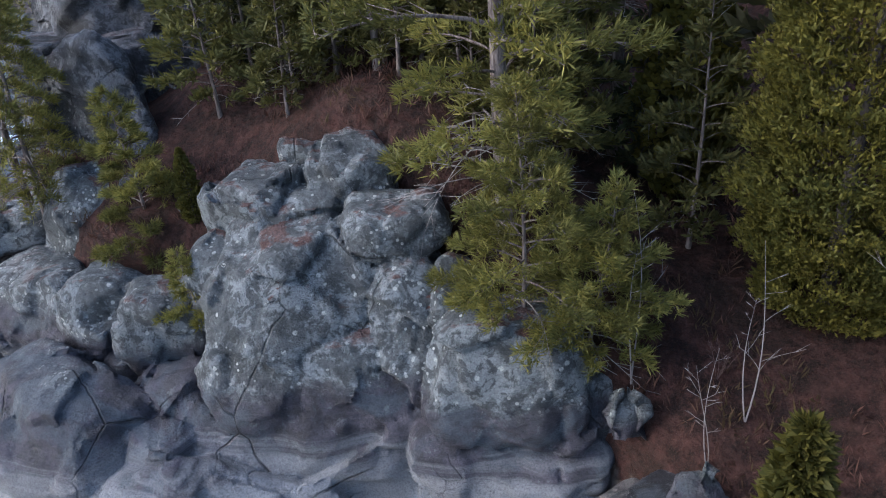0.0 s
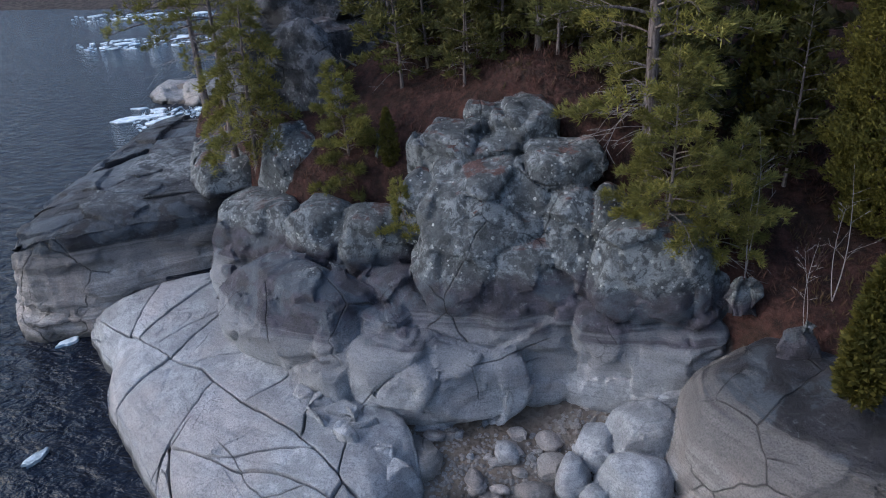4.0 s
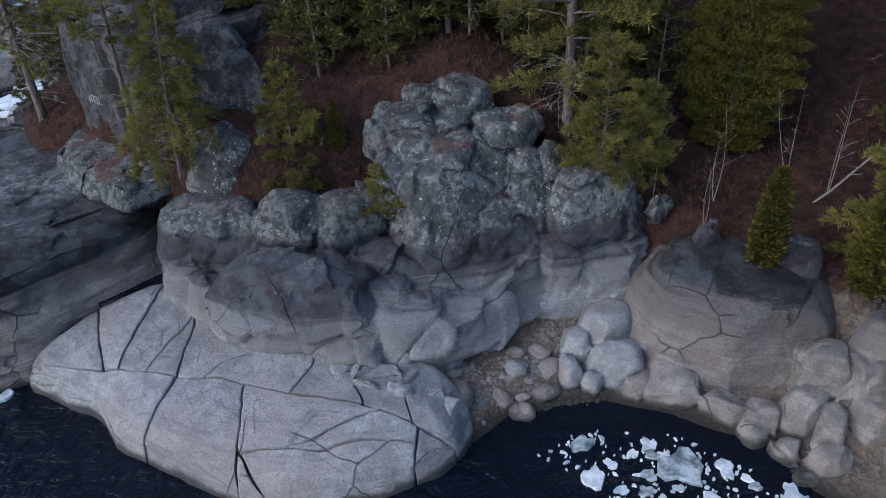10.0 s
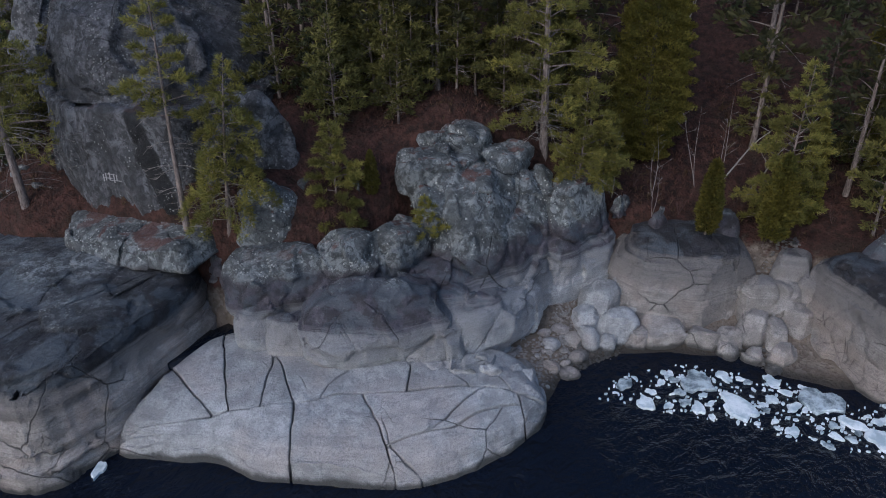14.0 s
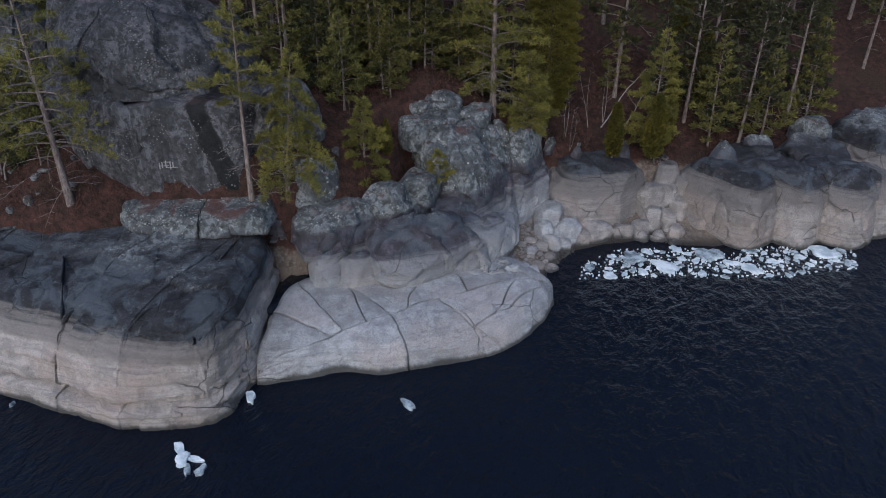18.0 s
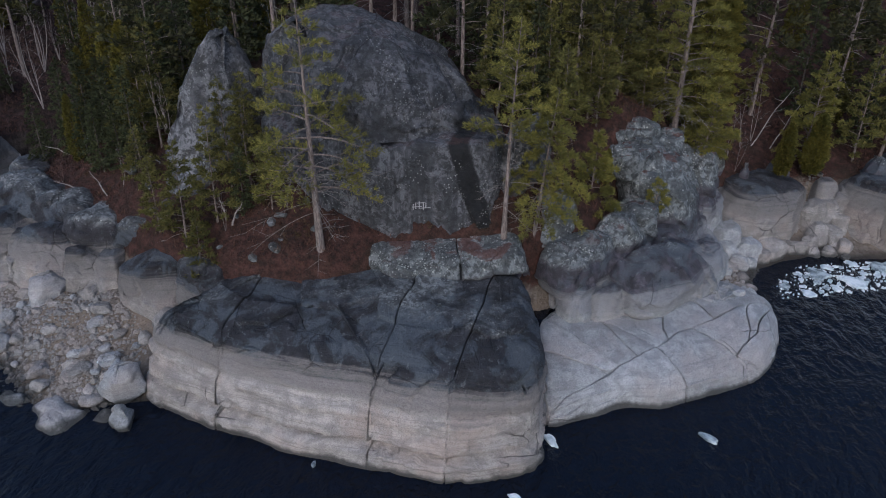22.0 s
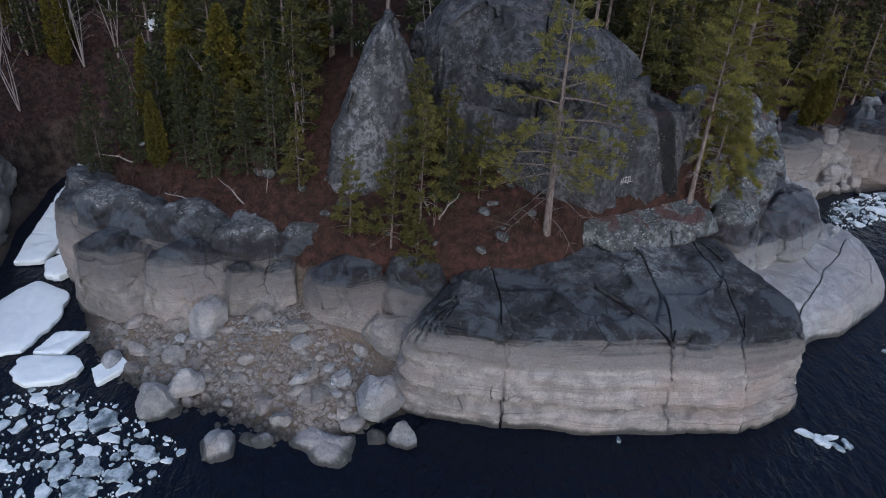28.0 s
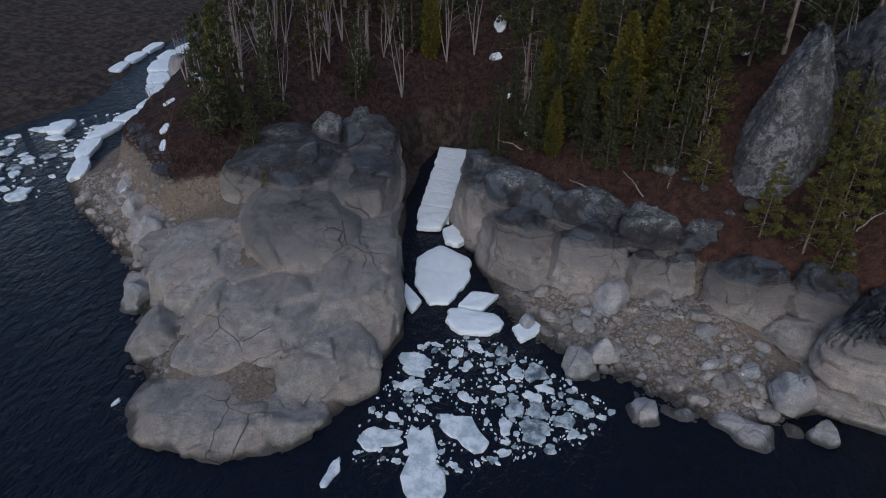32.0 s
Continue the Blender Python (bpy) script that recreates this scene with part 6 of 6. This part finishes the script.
def floes(ring, number, low, high, seed, group, label, things=60):
    rr = np.random.default_rng(seed)
    xs, ys = [p[0] for p in ring], [p[1] for p in ring]
    spots = []
    for _ in range(12000):
        if len(spots) == number:
            break
        x, y, s = rr.uniform(min(xs), max(xs)), rr.uniform(min(ys), max(ys)), low + (high - low) * rr.uniform() ** 2.5
        if signed_distance(ring, np.array([x]), np.array([y]))[0] < 0.3 * s or signed_distance(LAND, np.array([x]), np.array([y]))[0] > -0.35 * s:
            continue
        if any(math.hypot(x - a, y - b) < (0.46 if s > 0.45 else 0.3) * (s + t) for a, b, t in spots):
            continue
        spots.append((x, y, s))
    keep = sorted(spots, key=lambda f: -f[2])[:things]
    for x, y, s in keep:
        ob = new("ice_floe", FLOES[int(rr.integers(10))])
        ob.matrix_basis = pose(x, y, 0.0, 0, 0, rr.uniform(0, 360)) @ Matrix.Diagonal((s, s, 0.5 + 0.5 * min(s, 1.5), 1))
        tagged(ob, label, "ice floe", group)
    v, f = [], []
    for x, y, s in spots:
        if (x, y, s) not in keep:
            a = rr.uniform(0, 6.28)
            base = len(v)
            flat8 = [(0.55 * s * rr.uniform(0.45, 1.25) * math.cos(k * 0.785), 0.33 * s * rr.uniform(0.45, 1.25) * math.sin(k * 0.785)) for k in range(8)]
            ring8 = [(x + px * math.cos(a) - py * math.sin(a), y + px * math.sin(a) + py * math.cos(a)) for px, py in flat8]
            v += [(px, py, -0.03) for px, py in ring8] + [(x + 0.9 * (px - x), y + 0.9 * (py - y), 0.07) for px, py in ring8]
            f += [(base + k, base + (k + 1) % 8, base + 8 + (k + 1) % 8, base + 8 + k) for k in range(8)] + [tuple(base + 8 + k for k in range(8))]
    if v:
        tagged(mesh_object("brash_ice", v, f, ICE, smooth=False), "Small bits of broken ice between the floes", "ice", kind="stuff")


floes([(-24.3, 50.4), (-23.2, 54), (-25.2, 57.2), (-29, 57.4), (-31.5, 57.6), (-33.5, 57), (-33.4, 53), (-29.5, 47.5), (-27, 46.2)], 520, 0.08, 2.6, 31, "floes of the cove", "Broken rotten ice floe drifting in the cove", 110)
floes([(-2.6, 7), (0.4, 5.2), (2.2, 1.5), (3, -1.2), (5.2, -4.5), (6.6, -9), (3.8, -9), (0.2, -4), (-2, 1.5), (-4.4, 6.6)], 480, 0.08, 2.0, 32, "floes along the ledge", "Broken ice floe drifting below the ledges", 80)
floes([(11, -11), (14, -12), (17, -15), (22, -22), (16, -20), (10, -14)], 60, 0.3, 1.6, 33, "floes along the ledge", "Broken ice floe drifting below the ledges", 20)
floes([(-17, 88), (-9, 91), (1, 94), (-2, 97.5), (-9, 100), (-24, 106), (-34, 104), (-24, 92)], 190, 0.3, 2.6, 34, "floes of the inlet", "Ice floe packed in the far inlet", 40)
floes([(-38, 92), (-36, 100), (-50, 104), (-62, 100), (-56, 92)], 70, 0.5, 3.5, 35, "floes off the spit", "Ice floe far out off the spit", 15)
floes([(-44, 122), (-46, 128), (-70, 138), (-86, 136), (-70, 124)], 60, 0.6, 4.5, 36, "floes off the spit", "Ice floe far out off the spit", 15)
for i, (x, y, s, t) in enumerate([(-24.8, 18.7, 0.8, 60), (-25.2, 18.2, 0.75, 15), (-25.0, 17.7, 0.6, 100), (-25.6, 17.6, 0.55, 40), (-25.4, 17.1, 0.5, 0), (-18.5, 11.1, 0.7, 70), (-25.6, 27.6, 0.25, 0), (-33.0, 54.0, 3.4, 20), (-20.9, 18.0, 0.8, 40), (-34.3, 57.6, 1.2, 0), (-33.4, 68.9, 0.4, 0)]):
    ob = new("ice_floe", FLOES[(3 * i + 1) % 10])
    ob.matrix_basis = pose(x, y, 0.0, 0, 0, t) @ Matrix.Diagonal((1.25 * s, 0.7 * s, 1, 1))
    tagged(ob, "Small ragged floe of white ice on open water", "ice floe")


def slab(ring, z, thick, seed, label, material=None, name="ice_slab", tilt=(0, 0)):
    """A stranded slab of ice or a bank of snow with the plan given."""
    p = np.array(ring, float)
    c = p.mean(0)
    line = even(p - c, 44) * 0.75 + rounded((p - c).tolist(), 44) * 0.25
    line = line * (1 + 0.025 * np.random.default_rng(seed).normal(size=(44, 1)))
    ob = new(name, floe_mesh(line, thick, seed, material or SNOW, name, 0.07))
    ob.matrix_basis = pose(c[0], c[1], z, tilt[0], tilt[1], 0)
    return tagged(ob, label, "ice" if name == "ice_slab" else "snow")


slab([(-19.9, 58.6), (-17, 59.4), (-15.0, 58.5), (-16.0, 56.2), (-18.2, 55.6), (-21.2, 56.2), (-21.6, 57.2)], 0.1, 0.26, 1, "Large snow-white ice slab stranded in the cleft")
slab([(-22.8, 55.9), (-21.6, 55.9), (-21.4, 53.4), (-22.2, 52.7), (-23.2, 53.2), (-23.6, 55)], 0.1, 0.24, 2, "White ice slab stranded at the mouth of the cleft")
slab([(-22.4, 52.2), (-21.2, 51.4), (-22, 50.6), (-23.4, 51.6)], 0.15, 0.22, 3, "Small white ice slab at the water's edge")
slab([(-21.3, 55.6), (-19.6, 55.2), (-19.4, 53.6), (-20.4, 53.9), (-21.2, 54.2)], 0.1, 0.2, 4, "Bent piece of white ice beside the large slab")
slab([(-21.6, 58.7), (-19.9, 59.2), (-21.4, 57.7), (-22.6, 57.9)], 0.1, 0.2, 5, "Narrow white ice slab against the rock")
slab([(-14.6, 58.2), (-13.2, 58.8), (-11.6, 57.9), (-12.2, 56.8), (-13.6, 56.7), (-14.8, 57.3)], 0.2, 0.3, 6, "Rounded white ice block in the cleft")
slab([(-13.4, 60.6), (-11.4, 60.9), (-10.6, 59.0), (-13.0, 59.0)], 0.2, 0.25, 7, "Grey-white ice slab in the cleft")
for i in range(6):
    x = -10.8 + 2.05 * i
    slab([(x - 1.0, 61.1 + 0.3 * i), (x + 1.0, 61.4 + 0.3 * i), (x + 1.0, 59.1 + 0.22 * i), (x - 0.9, 58.8 + 0.25 * i)], max(0.05 + 0.06 * i, float(ground(x, 60.3 + 0.26 * i)) - 0.1), 0.22, 10 + i, "Cracked step of the snow-covered ice tongue in the cleft", tilt=(0, -3.5))
for i, (x, y, w, h, t) in enumerate([(-12.3, 88.6, 4.2, 1.4, 32), (-8.6, 90.9, 4.4, 1.5, 25), (-4.8, 92.2, 4.0, 1.6, 8), (-1.2, 92.4, 3.8, 1.7, 5), (2.6, 92.8, 4.0, 1.8, 10), (6.2, 94.9, 4.4, 1.9, 38), (9.8, 97.2, 4.6, 2.2, 36), (13.6, 99.6, 5, 2.4, 28), (18, 101, 5.4, 2.6, 12), (23, 101.4, 6, 2.6, 0), (28.5, 101.6, 6, 2.6, 0), (11.8, 103.6, 4, 1.5, 20), (16, 104.6, 4.4, 1.6, 12), (20.4, 105.4, 4, 1.6, 10), (-5.4, 96.4, 3.2, 1.8, 20)]):
    slab(oval(x, y, 0.5 * w, 0.5 * h, t, 3.2, 14), 0.12, 0.3, 20 + i, "White shelf of shore ice along the inlet")
for i, (x, y, w, h, t) in enumerate([(8.9, 60.3, 1.2, 1.9, 20), (-4.2, 82.3, 2.8, 1.6, 30), (-9.5, 81.4, 1.6, 0.8, 0), (-13, 79.5, 1.8, 0.8, 20), (-15.4, 78, 1.7, 0.7, 30), (-16, 81.5, 1.0, 0.6, 0), (-5.6, 45.6, 0.9, 0.7, 0), (-3.4, 41.2, 1.4, 0.8, 0),
                                     (-7.0, 54.6, 0.8, 0.6, 0), (-6, 49.4, 0.7, 0.7, 0), (2.2, 57.6, 1.0, 0.6, 0), (-21.4, 42.6, 0.4, 0.3, 0), (-23.4, 40.6, 0.5, 0.35, 20), (14, 61, 3.5, 2, 0), (20, 66, 4, 2.2, 20), (24, 60, 4, 2.5, 0)]):
    gx = float(ground(x + 0.5, y) - ground(x - 0.5, y))
    slab(oval(x, y, 0.38 * w, 0.32 * h, t, 2.4, 14), max(0.3, float(ground(x, y))) + 0.02, 0.14, 40 + i, "Thin patch of old snow on the forest floor", name="snow_patch", tilt=(0, -math.degrees(math.atan(gx))))


# ---- small growth, dead wood and marks ----
def driftwood(points, radius, label, seed, material=None, name="dead_branch", twigs=5):
    rr = np.random.default_rng(seed)
    h = Heap()
    path = [Vector(p) for p in points]
    fine = [along(path, s) + Vector(rr.normal(size=3) * radius * 0.5) for s in np.linspace(0, 1, 8)]
    h.tube(fine, [radius * (1 - 0.75 * i / 7) for i in range(8)], 6)
    for i in range(twigs):
        here = along(fine, rr.uniform(0.25, 0.95))
        way = Vector(rr.normal(size=3))
        way.z = abs(way.z) * 0.7
        ln = rr.uniform(0.2, 0.6) * (path[-1] - path[0]).length * 0.4
        h.tube([here, here + way.normalized() * ln * 0.5, here + way.normalized() * ln + Vector((0, 0, 0.1 * ln))], [0.4 * radius, 0.25 * radius, 0.1 * radius], 4)
    return tagged(mesh_object(name, h.v, h.f, material or DEADWOOD), label, "dead wood")


for i, (x, y, dx, dy, dz, r) in enumerate([(-17.3, 36.0, -0.2, -1.0, 1.5, 0.06), (-17.1, 36.4, 0.5, 0.7, 1.2, 0.05), (-6.3, 16.6, 0.0, 0.4, 2.6, 0.045), (-13.6, 49.4, -0.6, 1.4, 0.8, 0.05), (-14.6, 46.4, 0.4, 1.4, 1.2, 0.05),
                                           (-9.6, 48.0, 2.4, 3.0, 4.5, 0.12), (-9.0, 54.4, -0.6, 1.8, 0.7, 0.05), (-13.5, 43.0, 0.4, 1.6, 0.3, 0.05), (9.6, 7.2, 1.2, -2.4, 4.5, 0.05), (8.8, 8.6, 2.4, -2.4, 4.0, 0.05), (-8.4, 23.4, -1.2, -0.6, 0.6, 0.06), (-13.9, 25.6, -0.2, 0.8, 0.35, 0.08)]):
    z = float(ground(x, y))
    driftwood([(x, y, z - 0.1), (x + 0.5 * dx, y + 0.5 * dy, z + 0.6 * dz), (x + dx, y + dy, z + dz)], r, "Bleached dead branch on the needle ground", 500 + i)

for i, (x, y, s) in enumerate([(-17.5, 28.8, 0.5), (-18.6, 32.4, 0.5), (-18.9, 33.8, 0.4), (-15.5, 31.0, 0.45), (-10.6, 18.9, 0.4), (-9.6, 18.0, 0.35), (4.2, 12.6, 0.8), (5.4, 11.4, 0.8), (6.0, 9.0, 0.8), (6.6, 7.6, 0.7), (9.0, 7.0, 0.8), (10.4, 3.0, 0.7), (11.6, 1.0, 0.7), (-12.5, 46.0, 0.8), (-11.8, 49.8, 0.8), (-11.6, 52.0, 0.7),
                               (-15.4, 44.0, 0.5), (-10.6, 54.0, 0.7), (0.4, 58.0, 0.9), (-1.6, 57.0, 0.9), (1.8, 64.0, 1.0), (4.2, 65.4, 1.1), (6.0, 63.6, 1.1), (-3.4, 66.4, 0.8), (-1.0, 68.6, 1.0), (2.4, 69.4, 1.1), (5.6, 71.6, 1.2), (9.0, 72.4, 1.2), (-5.6, 70.6, 0.8), (-7.2, 74.4, 0.9), (-4.0, 76.4, 1.1), (0.4, 74.0, 1.2), (12.4, 64.6, 1.2), (12.0, 59.0, 1.2), (9.4, 56.6, 1.1), (6.0, 55.4, 1.0), (5.0, 51.6, 1.0)]):
    stand("brush", x, y, size=s)


rng = np.random.default_rng(19)
bushes = 0
while bushes < 130:
    x, y = rng.uniform(-18, 30), rng.uniform(42, 100)
    d = float(signed_distance(FOREST, np.array([x]), np.array([y]))[0])
    if 0.6 < d < 20 and not (-20 < x < -6 and 62 < y < 73) and math.hypot(x + 11, y - 40) > 5:
        stand("brush", x, y, size=rng.uniform(0.6, 1.4))
        bushes += 1


def graffiti():
    """Faded white painted strokes on the cliff face."""
    thing = tagged(holder("painted_mark", (0, 0, 0)), "Faded white painted strokes on the rock face", "graffiti")
    for i, (u, w, a, b) in enumerate([(0.0, 0.5, 0.018, 0.4), (0.2, 0.6, 0.02, 0.4), (0.48, 0.65, 0.02, 0.45), (0.8, 0.5, 0.02, 0.5), (1.0, 0.55, 0.02, 0.35), (0.3, 0.5, 0.25, 0.025), (0.9, 0.3, 0.3, 0.025), (0.6, 0.85, 0.2, 0.025)]):
        y, z = 26.6 - 0.55 * u, 7.75 + 0.55 * w
        x = -15.32 + u * 0.36
        h = Heap()
        e = Vector((0.48, -0.88, 0))
        o = Vector((x, y, z))
        h.v = [o - e * a + Vector((0, 0, -b)) * 0.42, o + e * a + Vector((0, 0, -b)) * 0.42, o + e * a + Vector((0.03, 0, b)) * 0.42, o - e * a + Vector((0.03, 0, b)) * 0.42]
        out = Vector((-0.02, -0.01, 0))
        h.v += [p + out for p in h.v]
        h.f = [(4, 5, 6, 7), (0, 1, 5, 4), (1, 2, 6, 5), (2, 3, 7, 6), (3, 0, 4, 7)]
        mesh_object("stroke", h.v, h.f, PAINT, thing, smooth=False)


graffiti()


def puddle(ring, z, label):
    """A still puddle in a hollow of the rock."""
    line = even(np.array(ring, float), 40) + 0.09 * np.random.default_rng(3).normal(size=(40, 2))
    c = line.mean(0)
    rows = [np.column_stack([c + (line - c) * s, np.full(40, h)]) for s, h in ((1.0, z - 0.3), (0.99, z), (0.5, z))]
    v = np.vstack(rows + [[[*c, z]]])
    f = [(j * 40 + i, j * 40 + (i + 1) % 40, (j + 1) * 40 + (i + 1) % 40, (j + 1) * 40 + i) for j in range(2) for i in range(40)] + [(80 + i, 80 + (i + 1) % 40, 120) for i in range(40)]
    tagged(mesh_object("puddle", v.tolist(), f, WATER), label, "puddle")


puddle([(-12.6, 20.0), (-12.2, 19.1), (-13.6, 19.5), (-14.3, 18.9), (-15.2, 19.3), (-16.6, 19.2), (-17.2, 20.0), (-15.2, 20.5), (-13.6, 20.6)], 2.03, "Dark still puddle in the notch beside the shelf")
